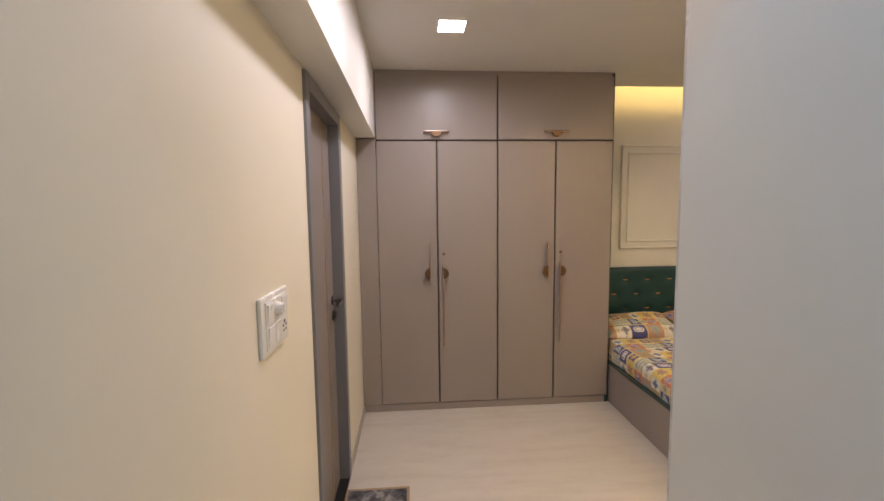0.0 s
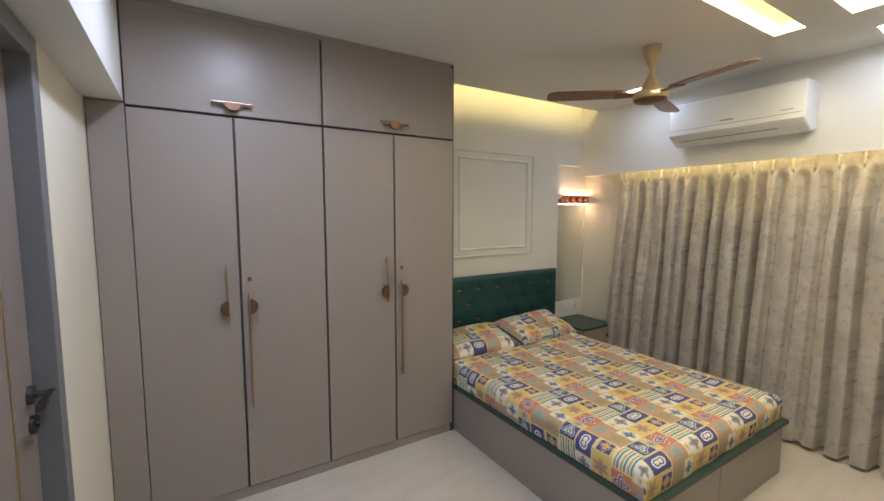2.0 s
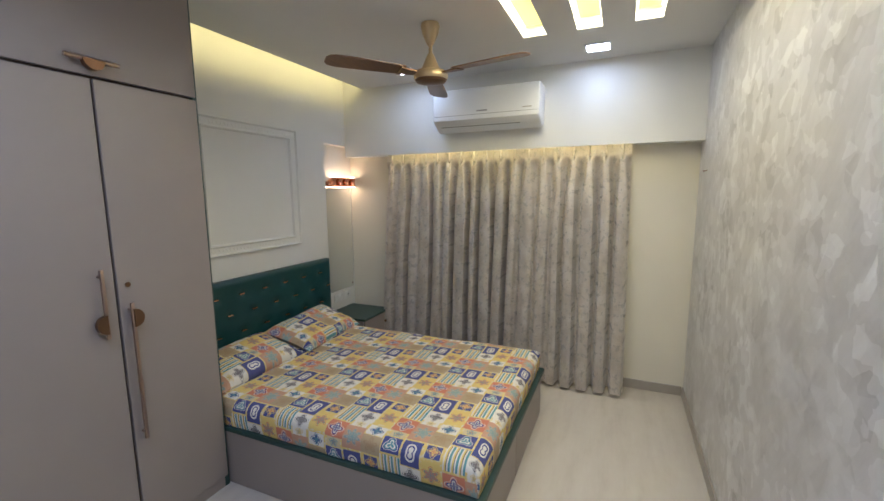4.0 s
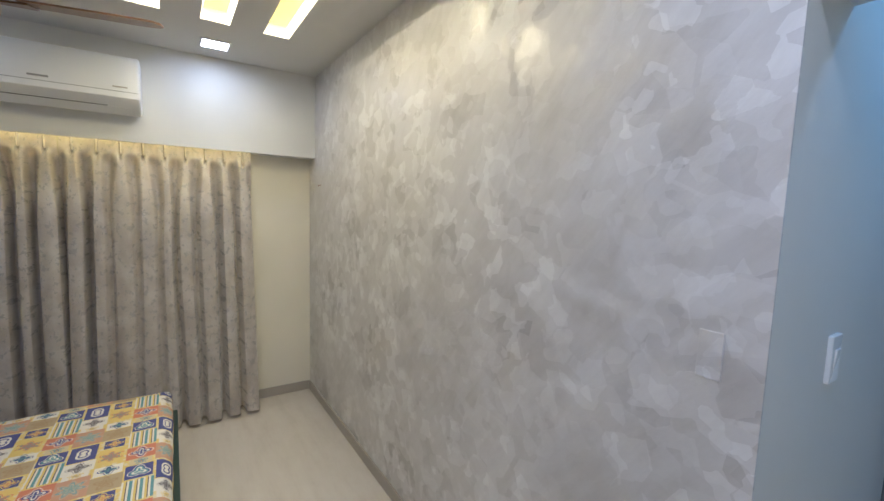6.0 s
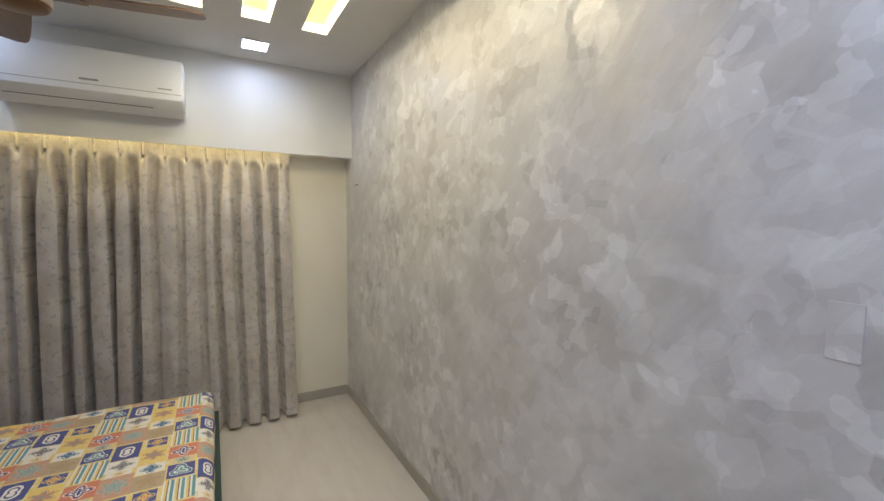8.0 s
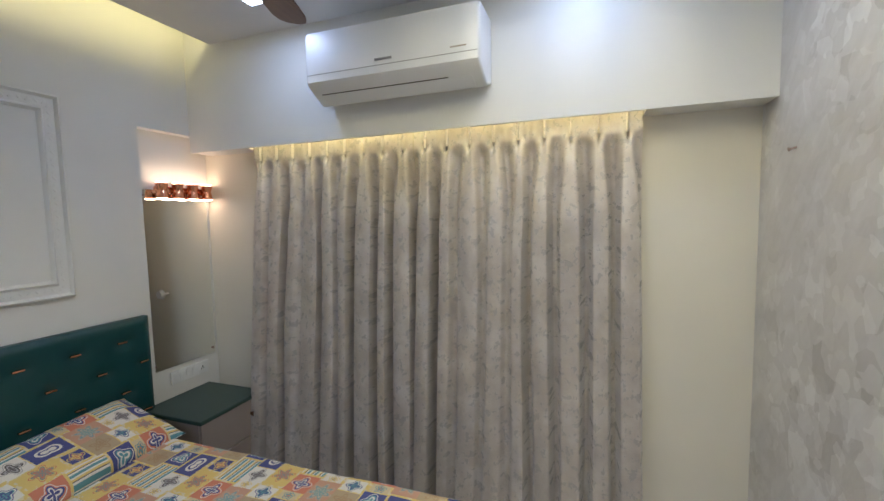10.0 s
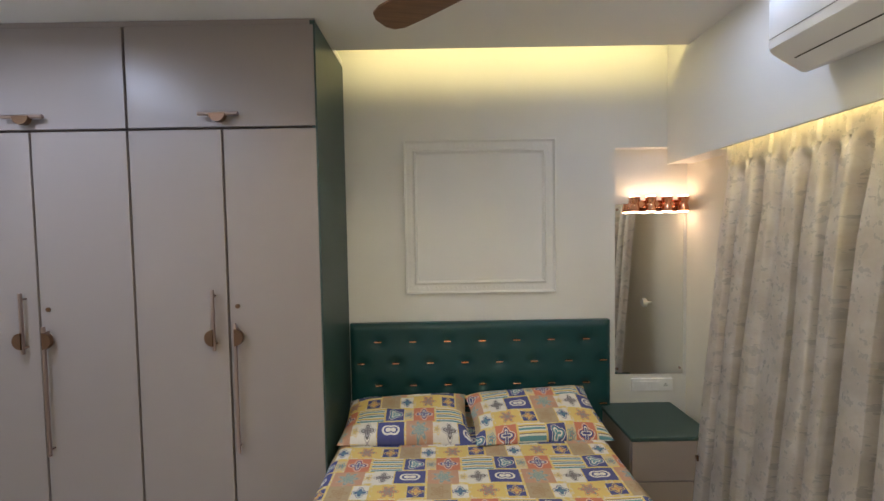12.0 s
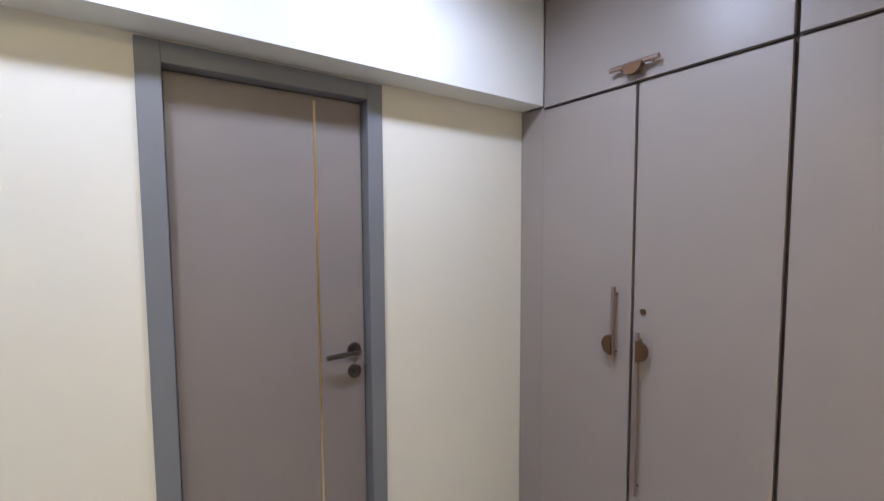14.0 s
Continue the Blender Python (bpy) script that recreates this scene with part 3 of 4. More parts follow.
def bed():
    t = thing("bed", ((BX0 + BX1) / 2, 2.45, 0), "low box bed with taupe sides and a teal tufted headboard", "bed")
    base = part("base", cube(BX0 + 0.012, BX1 - 0.012, BY0 + 0.032, BY1, 0.0, LIP - 0.028), M["laminate_dark"], t, "dark bed box")
    part("side_panel", cube(BX0, BX0 + 0.016, BY0 + 0.025, BY1, 0.0, LIP - 0.026, 0.002), M["laminate"], t, "taupe laminate side")
    part("side_panel", cube(BX1 - 0.016, BX1, BY0 + 0.025, BY1, 0.0, LIP - 0.026, 0.002), M["laminate"], t, "taupe laminate side")
    mid = BX0 + 0.66
    part("foot_panel", cube(BX0 + 0.016, mid - 0.003, BY0 + 0.02, BY0 + 0.036, 0.0, LIP - 0.026, 0.002), M["laminate"], t, "taupe laminate foot panel")
    part("foot_panel", cube(mid + 0.003, BX1 - 0.016, BY0 + 0.02, BY0 + 0.036, 0.0, LIP - 0.026, 0.002), M["laminate"], t, "taupe laminate foot panel")
    part("deck", cube(BX0 - 0.006, BX1 + 0.008, BY0, BY1, LIP - 0.026, LIP, 0.004), M["green"], t, "dark green upholstered deck edge")
    # tufted headboard
    hx0, hx1, hy, top = 1.545, 3.118, 3.463, 1.014
    studs = []
    for r, z in enumerate((0.903, 0.772, 0.637, 0.505)):
        off = 0.0 if r % 2 == 0 else 0.104
        for k in range(-1, 8):
            x = 1.714 + off + 0.209 * k
            if hx0 + 0.03 < x < hx1 - 0.03:
                studs.append((x, z))
    bm = bmesh.new()
    nx, nz = 96, 46
    grid = []
    z0 = 0.30
    for j in range(nz + 1):
        row = []
        for i in range(nx + 1):
            x, z = hx0 + (hx1 - hx0) * i / nx, z0 + (top - z0) * j / nz
            d = 0.0
            for sx, sz in studs:
                q = ((x - sx) / 0.040) ** 2 + ((z - sz) / 0.030) ** 2
                if q < 9:
                    d += math.exp(-q) * 0.016
            e = min(x - hx0, hx1 - x, top - z)
            round_off = 0.022 * max(0.0, 1 - e / 0.03) ** 2
            row.append(bm.verts.new((x, hy - 0.012 + d + round_off, z)))
        grid.append(row)
    for j in range(nz):
        for i in range(nx):
            bm.faces.new((grid[j][i], grid[j][i + 1], grid[j + 1][i + 1], grid[j + 1][i]))
    box(bm, hx0, hx1, hy + 0.008, NORTH - 0.001, z0, top)
    head = part("headboard", bm, M["teal"], t, "teal leatherette tufted headboard", True)
    for x, z in studs:
        part("stud", cube(x - 0.022, x + 0.022, hy - 0.012, hy + 0.006, z - 0.0045, z + 0.0045, 0.003), M["copper"], head, "copper bar stud")


bed()


def cloth_sheet():
    """Printed sheet drawn tight over the mattress, with soft rounded borders and small wrinkles."""
    x0, x1, y0, y1, top, r = BX0 + 0.012, BX1 - 0.035, BY0 + 0.03, BY1 + 0.012, MTOP, 0.045
    bm = bmesh.new()
    uvl = bm.loops.layers.uv.new("UVMap")
    drop = top - LIP - 0.002

    def across(lo, hi, n):
        """Stations of (place, depth below the top, unrolled length) from rim to rim."""
        out = []
        for k in range(6):
            out.append((lo, drop - (drop - r) * k / 6, lo - drop + (drop - r) * k / 6))
        for k in range(7):
            a = math.pi / 2 * k / 6
            out.append((lo + r - r * math.cos(a), r - r * math.sin(a), lo - r + r * a / (math.pi / 2) * 2))
        left = list(out)
        for k in range(1, n):
            out.append((lo + r + (hi - lo - 2 * r) * k / n, 0.0, lo + r + (hi - lo - 2 * r) * k / n))
        for p, d, u in reversed(left):
            out.append((hi - (p - lo), d, hi + (lo - u)))
        return out

    us, vs = across(x0, x1, 46), across(y0, y1, 60)
    grid, uvs = {}, {}
    for i, (x, dx, u) in enumerate(us):
        for j, (y, dy, v) in enumerate(vs):
            d = max(dx, dy)
            z = top - min(d, drop)
            p = Vector((x, y, z))
            w = noise.noise(Vector((x * 4, y * 4, 0.3))) * 0.007 + noise.noise(Vector((x * 13, y * 9, 2.0))) * 0.0025
            bulge = 0.008 * math.sin(math.pi * min(1, d / drop)) if d > 0 else 0
            if d < r:
                p.z += w
            if dx > r * 0.5 or dy > r * 0.5:
                k = noise.noise(Vector((x * 7, y * 7, z * 5))) * 0.006 + bulge
                if dx >= dy:
                    p.x += -k if x < (x0 + x1) / 2 else k
                else:
                    p.y += -k if y < (y0 + y1) / 2 else k
            grid[i, j], uvs[i, j] = bm.verts.new(p), (u, v)
    for i in range(len(us) - 1):
        for j in range(len(vs) - 1):
            ks = [(i, j), (i + 1, j), (i + 1, j + 1), (i, j + 1)]
            f = bm.faces.new([grid[k] for k in ks])
            for lp, k in zip(f.loops, ks):
                lp[uvl].uv = uvs[k]
    ob = tagged(new("mattress"), "mattress under a multicoloured patchwork print sheet on the bed", "mattress")
    ob.location = ((x0 + x1) / 2, (y0 + y1) / 2, LIP)
    ob.matrix_world = Matrix.Translation(ob.location)
    part("core", cube(x0 + 0.02, x1 - 0.02, y0 + 0.02, y1 - 0.02, LIP + 0.001, MTOP - 0.03, 0.02), M["plastic"], ob, "white foam core")
    part("sheet", bm, M["print"], ob, "multicoloured patchwork print cotton sheet", True)


cloth_sheet()


def pillow(cx, cy, cz, w, d, h, tilt, turn, shift):
    bm = bmesh.new()
    uvl = bm.loops.layers.uv.new("UVMap")
    n = 30
    m4 = pose(cx, cy, cz, tilt, 0, turn)
    seen = {}

    def vert(i, j, s):
        a, b = -1 + 2 * i / n, -1 + 2 * j / n
        rim = i in (0, n) or j in (0, n)
        key = (i, j, 0 if rim else s)
        if key not in seen:
            f = max(0.0, (1 - a ** 4) * (1 - b ** 4)) ** 0.55
            pinch = 1 - 0.07 * (1 - a * a) * (abs(b) ** 3)
            pin2 = 1 - 0.05 * (1 - b * b) * (abs(a) ** 3)
            wr = noise.noise(Vector((a * 2.5 + shift, b * 2.5, s))) * 0.012 + noise.noise(Vector((a * 7, b * 6 + shift, s))) * 0.004
            z = 0 if rim else s * (h / 2 * f + wr * f)
            seen[key] = bm.verts.new(m4 @ Vector((a * w / 2 * pin2, b * d / 2 * pinch, z + 0.012 * a * b)))
        return seen[key]

    for s in (1, -1):
        for i in range(n):
            for j in range(n):
                ks = [(i, j), (i + 1, j), (i + 1, j + 1), (i, j + 1)]
                f = bm.faces.new([vert(*k, s) for k in ks])
                for lp, k in zip(f.loops, ks):
                    lp[uvl].uv = (k[0] / n * w + shift, k[1] / n * d + shift * 0.7)
    t = thing("pillow", (cx, cy, cz - h / 2), "plump pillow in multicoloured patchwork print leaning on the headboard", "pillow", "pillows on the bed")
    part("pillowcase", bm, M["print"], t, "", True)


pillow(1.90, 3.205, 0.541, 0.68, 0.39, 0.14, 13, 2, 0.31)
pillow(2.60, 3.215, 0.550, 0.72, 0.41, 0.14, 17, 5, 1.83)


# ---- curtain ----
def curtain(y0, y1, pleats, seed):
    """Broad soft folds parted by narrow valleys, gathered into pinch pleats under the header."""
    t = thing("curtain", (3.55, (y0 + y1) / 2, 0.02), "silver-grey jacquard curtain with pinch pleats, drawn shut", "curtain", "curtains on the window wall")
    bm = bmesh.new()
    uvl = bm.loops.layers.uv.new("UVMap")
    nu, nv = pleats * 34, 80
    rnd = random.Random(seed)
    ph = [rnd.uniform(-0.14, 0.14) for _ in range(pleats + 1)]
    deep = [rnd.choice((0.02, 0.035, 0.07, 0.10, 0.125)) for _ in range(pleats + 1)]
    top, low = 2.055, 0.028
    rows = []
    for j in range(nv + 1):
        z = top + (low - top) * (j / nv) ** 1.5
        hang = min(1.0, max(0.0, (top - 0.20 - z) / 0.30))
        hang = hang * hang * (3 - 2 * hang)
        row = []
        for i in range(nu + 1):
            s = i / nu
            k = s * pleats
            under = top - 0.195 - z
            q = min(range(pleats + 1), key=lambda v: abs(k - v - ph[v] * hang))
            gap = abs(k - q - ph[q] * hang)
            fr = abs((k % 1.0) - 0.5)
            if under > 0:
                g = min(1.0, under / 0.42)
                g = g * g * (3 - 2 * g)
                reach = min(1.0, max(0.0, (gap - 0.06) / (0.34 - 0.17 * g)))
                cone = reach * reach * (3 - 2 * reach)
                depth = (0.042 + (deep[q] - 0.042) * g) * min(1.0, 0.35 + under / 0.06)
                fold = depth * (1 - cone) - 0.014 * g * math.cos(math.pi * min(fr, 0.5))
            else:
                fold = 0.010 - 0.014 * math.exp(-(fr / 0.035) ** 2)
            nip = 0.030 * math.exp(-(fr / 0.06) ** 2) * math.exp(-((under - 0.004) / 0.014) ** 2)
            pucker = 0.004 * noise.noise(Vector((k * 5, z * 30, seed))) * math.exp(-((under + 0.03) / 0.06) ** 2)
            drift = noise.noise(Vector((s * pleats * 0.45, z * 1.0, seed))) * 0.022 * hang
            x = 3.545 - 0.165 * (1 - max(z, 0) / top) + fold + nip + pucker + drift
            side = noise.noise(Vector((s * 4, z * 0.7, seed + 4))) * 0.035 * hang * math.sin(math.pi * s)
            flare = (s - 0.5) * 0.05 * (1 - z / top)
            row.append(bm.verts.new((min(x, EAST - 0.014), y0 + (y1 - y0) * s + side + flare, z + (0.012 * noise.noise(Vector((s * 7, 0, seed))) if j == nv else 0))))
        rows.append(row)
    for j in range(nv):
        for i in range(nu):
            f = bm.faces.new((rows[j][i], rows[j][i + 1], rows[j + 1][i + 1], rows[j + 1][i]))
            for lp, (q, w) in zip(f.loops, ((i, rows[j][i]), (i + 1, rows[j][i + 1]), (i + 1, rows[j + 1][i + 1]), (i, rows[j + 1][i]))):
                lp[uvl].uv = (q / nu * (y1 - y0) * 1.35 + seed, w.co.z)
    bmesh.ops.solidify(bm, geom=list(bm.faces), thickness=0.002)
    part("cloth", bm, M["curtain"], t, "", True)


curtain(0.965, 2.03, 9, 3)
curtain(2.04, 3.075, 9, 8)
t = thing("curtain_track", (3.575, 2.0, 2.06), "white curtain track inside the pelmet", "curtain track")
part("rail", cube(3.60, 3.62, 0.96, 3.08, 2.07, 2.099, 0.003), M["plastic"], t)


# ---- bedside table, niche ----
def bedside_table():
    x0, x1, y0, y1, top = 3.065, 3.50, 3.065, NORTH - 0.002, 0.487
    t = thing("bedside_table", (3.28, 3.27, 0), "taupe bedside table with two drawers and a dark green top", "bedside table")
    part("body", cube(x0, x1, y0 + 0.018, y1, 0.0, top - 0.022, 0.002), M["laminate"], t, "taupe laminate body")
    part("top", cube(x0 - 0.004, x1 + 0.004, y0 - 0.004, y1, top - 0.022, top, 0.006), M["green"], t, "dark green top")
    for z0, z1 in ((0.04, 0.250), (0.256, 0.470)):
        d = part("drawer", cube(x0 + 0.003, x1 - 0.003, y0, y0 + 0.017, z0, z1, 0.002), M["laminate"], t)
        bm = rod(bmesh.new(), (3.40, y0 - 0.022, (z0 + z1) / 2 + 0.02), (3.40, y0 + 0.001, (z0 + z1) / 2 + 0.02), 0.016, 0.009, 20)
        part("knob", bm, M["bronze"], d, "round bronze knob", True)


bedside_table()

t = thing("niche_mirror", (3.40, NICHE_Y, 0.62), "tall frameless mirror in the niche by the bed", "mirror")
part("glass", cube(3.180, 3.615, NICHE_Y - 0.008, NICHE_Y - 0.002, 0.645, 1.715, 0.0015), M["mirror"], t)
for x in (3.20, 3.595):
    for z in (0.68, 1.68):
        part("mirror_screw", rod(bmesh.new(), (x, NICHE_Y - 0.012, z), (x, NICHE_Y - 0.006, z), 0.008, n=14), M["steel"], t, "chrome mirror cap")


def niche_switch():
    y = NICHE_Y
    t = thing("socket_plate", (3.42, y, 0.5), "long white switch and socket plate under the mirror", "switch plate")
    part("plate", cube(3.29, 3.55, y - 0.012, y, 0.535, 0.615, 0.003), M["plastic"], t)
    for k in range(4):
        x = 3.305 + 0.042 * k
        rocker(t, y - 0.012, x, x + 0.036, 0.552, 0.598, -1, "y")
    bm = bmesh.new()
    for dx in (-0.008, 0.008, 0.0):
        rod(bm, (3.505 + dx, y - 0.0135, 0.57 + (0.012 if dx == 0 else 0)), (3.505 + dx, y - 0.011, 0.57 + (0.012 if dx == 0 else 0)), 0.004, n=10)
    part("socket_hole", bm, M["black"], t, "dark socket pin holes")


niche_switch()


def sconce():
    y = NICHE_Y - 0.055
    t = thing("mirror_light", (3.42, NICHE_Y, 1.69), "copper wall light with four small glowing spots over the mirror", "wall lamp")
    part("bar", cube(3.27, 3.60, NICHE_Y - 0.035, NICHE_Y - 0.0, 1.690, 1.735, 0.008), M["copper"], t, "copper back bar", True)
    for k in range(4):
        x = 3.285 + 0.100 * k
        bm = lathe(bmesh.new(), (x, y, 1.712), [(0.030, -0.048), (0.034, -0.046), (0.026, -0.006), (0.022, 0.0), (0.026, 0.006), (0.034, 0.040), (0.030, 0.042)], 24)
        c = part("spot_cup", bm, M["copper"], t, "flared copper cup", True)
        part("bulb", lathe(bmesh.new(), (x, y, 1.712), [(0.020, -0.054), (0.027, -0.052), (0.028, -0.0485)], 20), M["bulb_glow"], c, "glowing amber lens")
        part("bulb", lathe(bmesh.new(), (x, y, 1.712), [(0.028, 0.0425), (0.027, 0.046), (0.020, 0.048)], 20), M["bulb_glow"], c, "glowing amber lens")


sconce()


t = thing("tieback_knob", (EAST, 3.12, 1.02), "white curtain tieback knob on the wall beside the curtain", "curtain knob")
part("stem", rod(bmesh.new(), (EAST, 3.12, 1.02), (EAST - 0.05, 3.12, 1.02), 0.008), M["plastic"], t)
part("knob", rod(bmesh.new(), (EAST - 0.045, 3.12, 1.02), (EAST - 0.07, 3.12, 1.02), 0.034, 0.026, 24), M["plastic"], t, "", True)

t = thing("wall_hook", (3.322, SOUTH, 1.73), "small steel nail hook in the textured wall", "hook")
part("nail", rod(bmesh.new(), (3.322, SOUTH - 0.002, 1.735), (3.322, SOUTH + 0.022, 1.728), 0.003, n=10), M["steel"], t)
part("cap", rod(bmesh.new(), (3.322, SOUTH + 0.020, 1.729), (3.322, SOUTH + 0.024, 1.7275), 0.007, n=12), M["steel"], t)

t = thing("blank_plate", (0.537, SOUTH, 1.22), "blank switch plate plastered over on the textured wall", "switch plate")
part("plate", cube(0.512, 0.562, SOUTH - 0.001, SOUTH + 0.0025, 1.235, 1.340, 0.001), M["plaster"], t)


# ---- air conditioner ----
def air_conditioner():
    y0, y1, z0, z1 = 1.605, 2.470, 2.095, 2.414
    t = thing("air_conditioner", (PELMET, 2.04, z0), "white split air conditioner mounted on the pelmet", "air conditioner")
    xb, d = PELMET, 0.215
    prof = [(xb, z0 + 0.03), (xb - 0.085, z0), (xb - 0.10, z0 + 0.002), (xb - 0.200, z0 + 0.062), (xb - d, z0 + 0.080), (xb - d, z1 - 0.030), (xb - d + 0.010, z1 - 0.008), (xb - d + 0.03, z1), (xb, z1)]
    bm = extruded(bmesh.new(), prof, "xz", y0, y1)
    ends = [e for e in bm.edges if abs(e.verts[0].co.y - e.verts[1].co.y) < 1e-6]
    bmesh.ops.bevel(bm, geom=ends, offset=0.014, segments=3, profile=0.5, affect="EDGES")
    part("casing", bm, M["ac"], t, "", True)
    part("louvre_flap", extruded(bmesh.new(), [(xb - 0.106, z0 - 0.001), (xb - 0.102, z0 + 0.006), (xb - 0.150, z0 + 0.039), (xb - 0.154, z0 + 0.033)], "xz", y0 + 0.05, y1 - 0.05), M["ac"], t)
    part("outlet_slit", extruded(bmesh.new(), [(xb - 0.1555, z0 + 0.0345), (xb - 0.152, z0 + 0.039), (xb - 0.156, z0 + 0.042), (xb - 0.1595, z0 + 0.037)], "xz", y0 + 0.16, y1 - 0.05), M["black"], t, "dark outlet slit")
    part("seam", cube(xb - d - 0.001, xb - d + 0.004, y0 + 0.012, y1 - 0.012, z0 + 0.112, z0 + 0.115), M["plastic_grey"], t, "fine panel seam")
    part("badge", cube(xb - d - 0.003, xb - d + 0.002, 2.01, 2.095, z0 + 0.134, z0 + 0.144, 0.001), M["plastic_grey"], t, "small grey badge bar")
    part("display_mark", cube(xb - d - 0.002, xb - d + 0.002, y0 + 0.06, y0 + 0.13, z0 + 0.136, z0 + 0.142), M["skirt"], t, "faint printed marking")


air_conditioner()


# ---- ceiling fan ----
def ceiling_fan():
    c = (2.375, 2.075, 0)
    t = thing("ceiling_fan", (c[0], c[1], 2.25), "champagne ceiling fan with three walnut blades, at rest", "ceiling fan")
    part("canopy", lathe(bmesh.new(), c, [(0.052, CEIL), (0.056, CEIL - 0.02), (0.045, CEIL - 0.06), (0.022, CEIL - 0.11), (0.016, CEIL - 0.12)]), M["champagne"], t, "", True)
    part("rod", rod(bmesh.new(), (c[0], c[1], 2.36), (c[0], c[1], CEIL - 0.1), 0.011), M["champagne"], t)
    part("lower_canopy", lathe(bmesh.new(), c, [(0.016, 2.40), (0.024, 2.385), (0.046, 2.335), (0.056, 2.315), (0.05, 2.308)]), M["champagne"], t, "", True)
    part("motor", lathe(bmesh.new(), c, [(0.05, 2.312), (0.088, 2.302), (0.100, 2.285), (0.100, 2.265), (0.096, 2.255)]), M["champagne"], t, "", True)
    part("motor_cover", lathe(bmesh.new(), c, [(0.094, 2.2545), (0.086, 2.243), (0.05, 2.234), (0.012, 2.231)]), M["bronze"], t, "bronze bottom cover", True)
    for ang in (-101.0, 19.0, 140.5):
        a = radians(ang)
        turn = Matrix.Translation((c[0], c[1], 2.285)) @ Matrix.Rotation(a, 4, "Z") @ Matrix.Rotation(radians(9), 4, "X")
        bm = extruded(bmesh.new(), [(0.07, -0.022), (0.13, -0.030), (0.20, -0.045), (0.20, 0.045), (0.13, 0.030), (0.07, 0.022)], "xy", -0.004, 0.004)
        bmesh.ops.transform(bm, matrix=turn, verts=bm.verts)
        part("blade_bracket", bm, M["bronze"], t, "dark bronze bracket")
        half = [(0.17, 0.050), (0.30, 0.058), (0.45, 0.064), (0.55, 0.064), (0.59, 0.052), (0.608, 0.025)]
        outline = [(x, -w) for x, w in half] + [(x, w) for x, w in reversed(half)]
        bm = extruded(bmesh.new(), outline, "xy", 0.0045, 0.0115)
        bmesh.ops.transform(bm, matrix=turn, verts=bm.verts)
        part("blade", bm, M["walnut"], t, "walnut-finish blade")


ceiling_fan()

for dx, dy, watts, spread in DOWNLIGHTS:
    t = thing("downlight", (dx, dy, CEIL - 0.01), "small square cool white ceiling downlight", "ceiling light", "downlights")
    bm = bmesh.new()
    for x0, x1, y0, y1 in ((-0.082, 0.082, -0.082, -0.072), (-0.082, 0.082, 0.072, 0.082), (-0.082, -0.072, -0.072, 0.072), (0.072, 0.082, -0.072, 0.072)):
        box(bm, dx + x0, dx + x1, dy + y0, dy + y1, CEIL - 0.009, CEIL + 0.001)
    part("frame", bm, M["plastic"], t, "white rim")
    part("diffuser", cube(dx - 0.072, dx + 0.072, dy - 0.072, dy + 0.072, CEIL - 0.006, CEIL + 0.001), M["panel_glow"], t, "glowing diffuser")

# ---- door mat ----
t = thing("door_mat", (-0.22, 1.83, 0), "dark marbled door mat with a tan border on the floor", "door mat")
part("mat_body", cube(-0.385, -0.065, 1.55, 2.03, 0.001, 0.010, 0.003), M["mat"], t)
bm = cube(-0.40, -0.05, 2.03, 2.046, 0.0, 0.011, 0.003)
box(bm, -0.40, -0.05, 1.534, 1.55, 0.0, 0.011, 0.003)
box(bm, -0.065, -0.05, 1.55, 2.03, 0.0, 0.011, 0.003)
box(bm, -0.40, -0.385, 1.55, 2.03, 0.0, 0.011, 0.003)
part("border", bm, painted("tan_mat_border", (0.35, 0.25, 0.15), 0.8), t, "tan woven border")


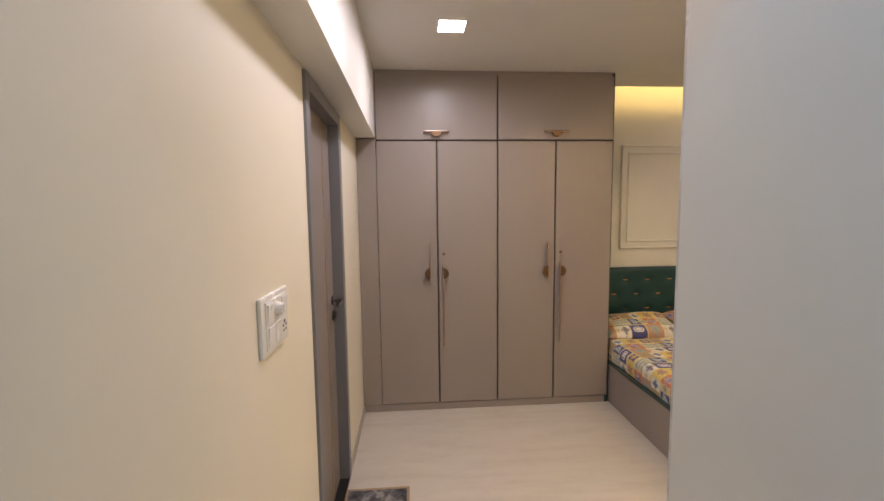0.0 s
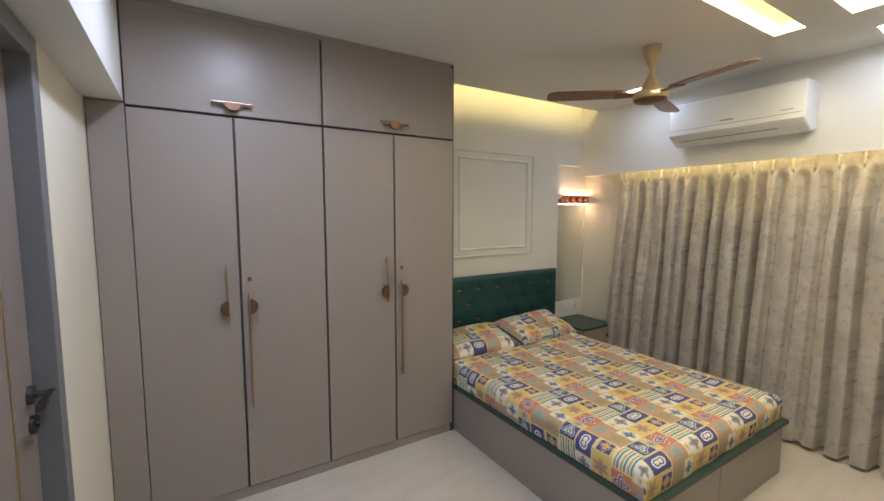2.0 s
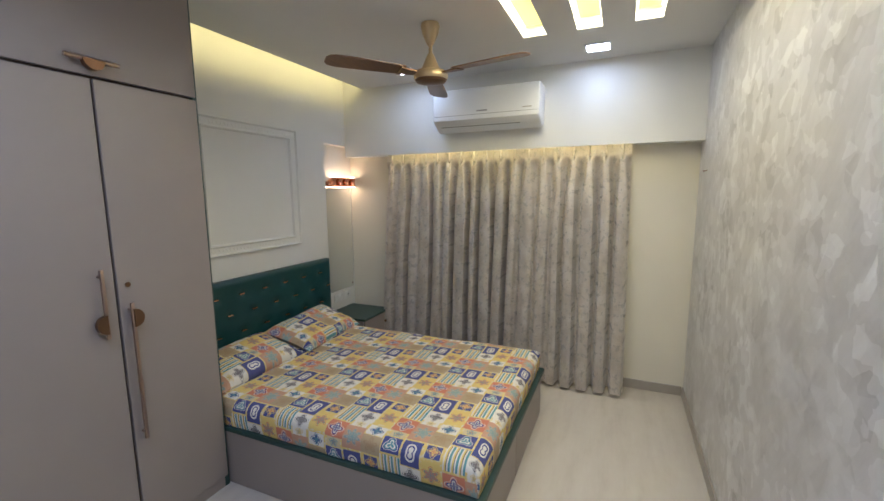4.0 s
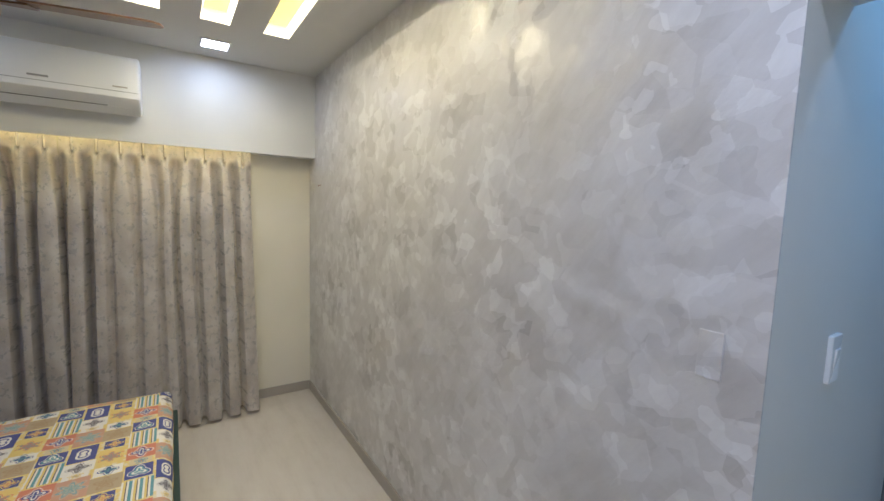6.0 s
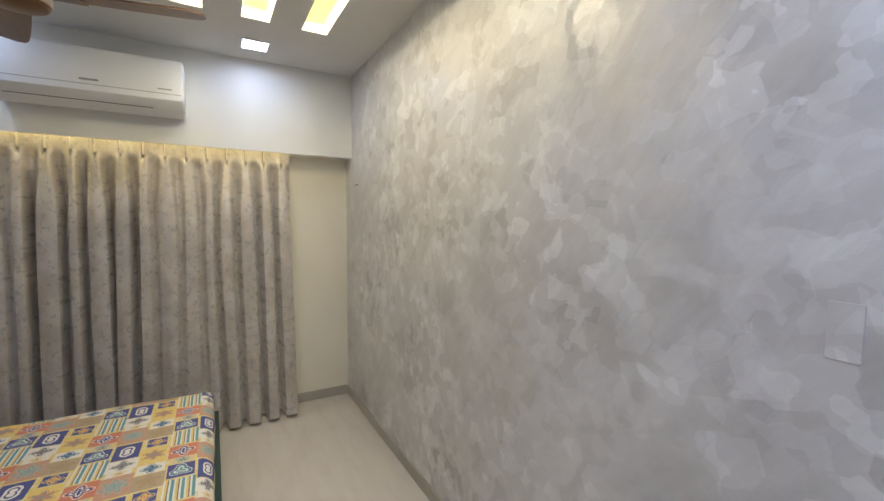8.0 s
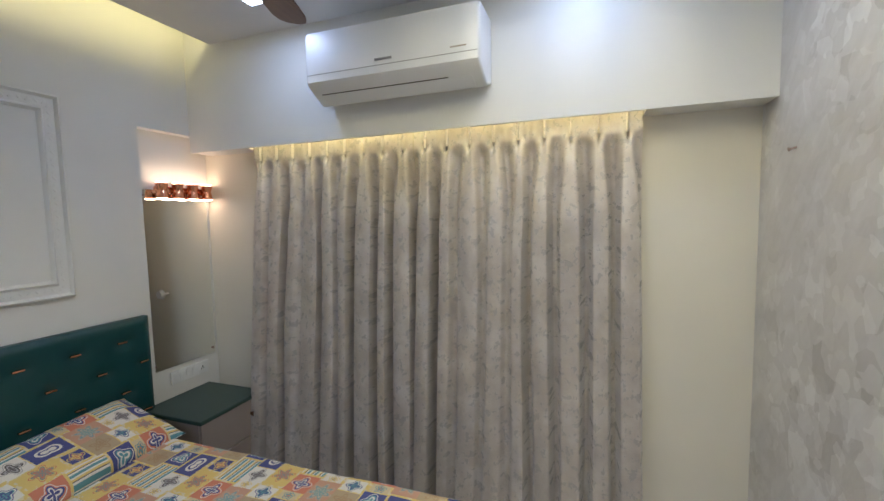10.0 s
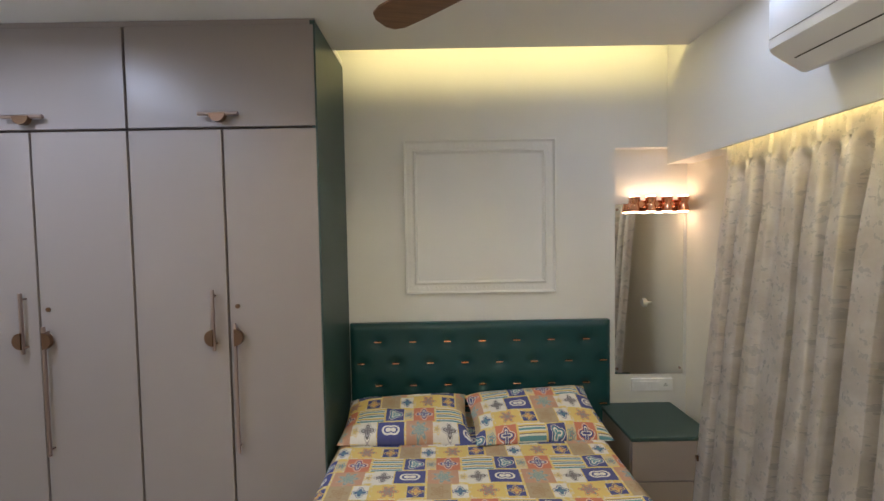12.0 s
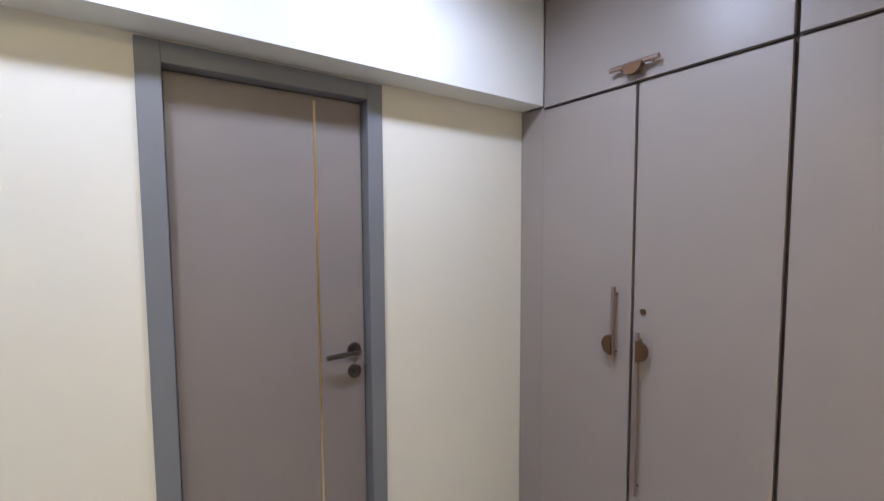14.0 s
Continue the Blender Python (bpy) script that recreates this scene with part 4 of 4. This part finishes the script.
# ---- living room beyond the doorway ----
def sofa():
    t = thing("sofa", (0.1, -5.9, 0), "dark teal blue sofa against the living room wall", "sofa")
    x0, x1, yf, yb = -1.0, 1.05, -5.45, -6.29
    part("base", cube(x0, x1, yb, yf, 0.05, 0.24, 0.02), M["sofa"], t, "", True)
    for k in range(3):
        a = x0 + 0.16 + k * (x1 - x0 - 0.32) / 3
        b = a + (x1 - x0 - 0.32) / 3 - 0.01
        part("seat_cushion", cube(a, b, yb + 0.2, yf + 0.01, 0.24, 0.42, 0.04, 3), M["sofa"], t, "", True)
        part("back_cushion", cube(a, b, yb + 0.06, yb + 0.26, 0.40, 0.80, 0.05, 3), M["teal"], t, "", True)
    part("back_panel", cube(x0, x1, yb, yb + 0.1, 0.24, 0.76, 0.02), M["sofa"], t, "", True)
    for a in (x0, x1 - 0.15):
        part("armrest", cube(a, a + 0.15, yb, yf, 0.24, 0.58, 0.03), M["sofa"], t, "", True)


sofa()


def cushion(cx, cy, cz, s):
    t = thing("cushion", (cx, cy, cz - s * 0.6), "mustard yellow satin cushion standing on its corner", "cushion")
    bm = bmesh.new()
    n = 12
    m4 = pose(cx, cy, cz, 72, 33, 0)
    seen = {}
    for sg in (1, -1):
        for i in range(n):
            for j in range(n):
                q = []
                for a, b in ((i, j), (i + 1, j), (i + 1, j + 1), (i, j + 1)):
                    rim = a in (0, n) or b in (0, n)
                    k = (a, b, 0 if rim else sg)
                    if k not in seen:
                        u, v = -1 + 2 * a / n, -1 + 2 * b / n
                        seen[k] = bm.verts.new(m4 @ Vector((u * s / 2, v * s / 2, sg * 0.07 * (max(0, (1 - u ** 4) * (1 - v ** 4))) ** 0.5)))
                    q.append(seen[k])
                bm.faces.new(q)
    part("cover", bm, M["mustard"], t, "", True)


cushion(0.66, -5.86, 0.62, 0.36)

t = thing("relief_picture", (0.55, -6.3, 1.25), "dark framed relief picture on the living room wall", "picture")
part("frame", cube(0.25, 0.92, -6.3, -6.27, 1.25, 1.62, 0.006), M["laminate_dark"], t, "dark wooden frame")
part("relief", cube(0.29, 0.88, -6.275, -6.262, 1.29, 1.58, 0.004), M["art"], t, "dark carved relief panel")
for z in (1.10, 1.76):
    single("trim_living", cube(-1.2, 1.2, -6.3, -6.28, z, z + 0.03, 0.006), M["plastic"], "white wall moulding strip in the living room", "trim")
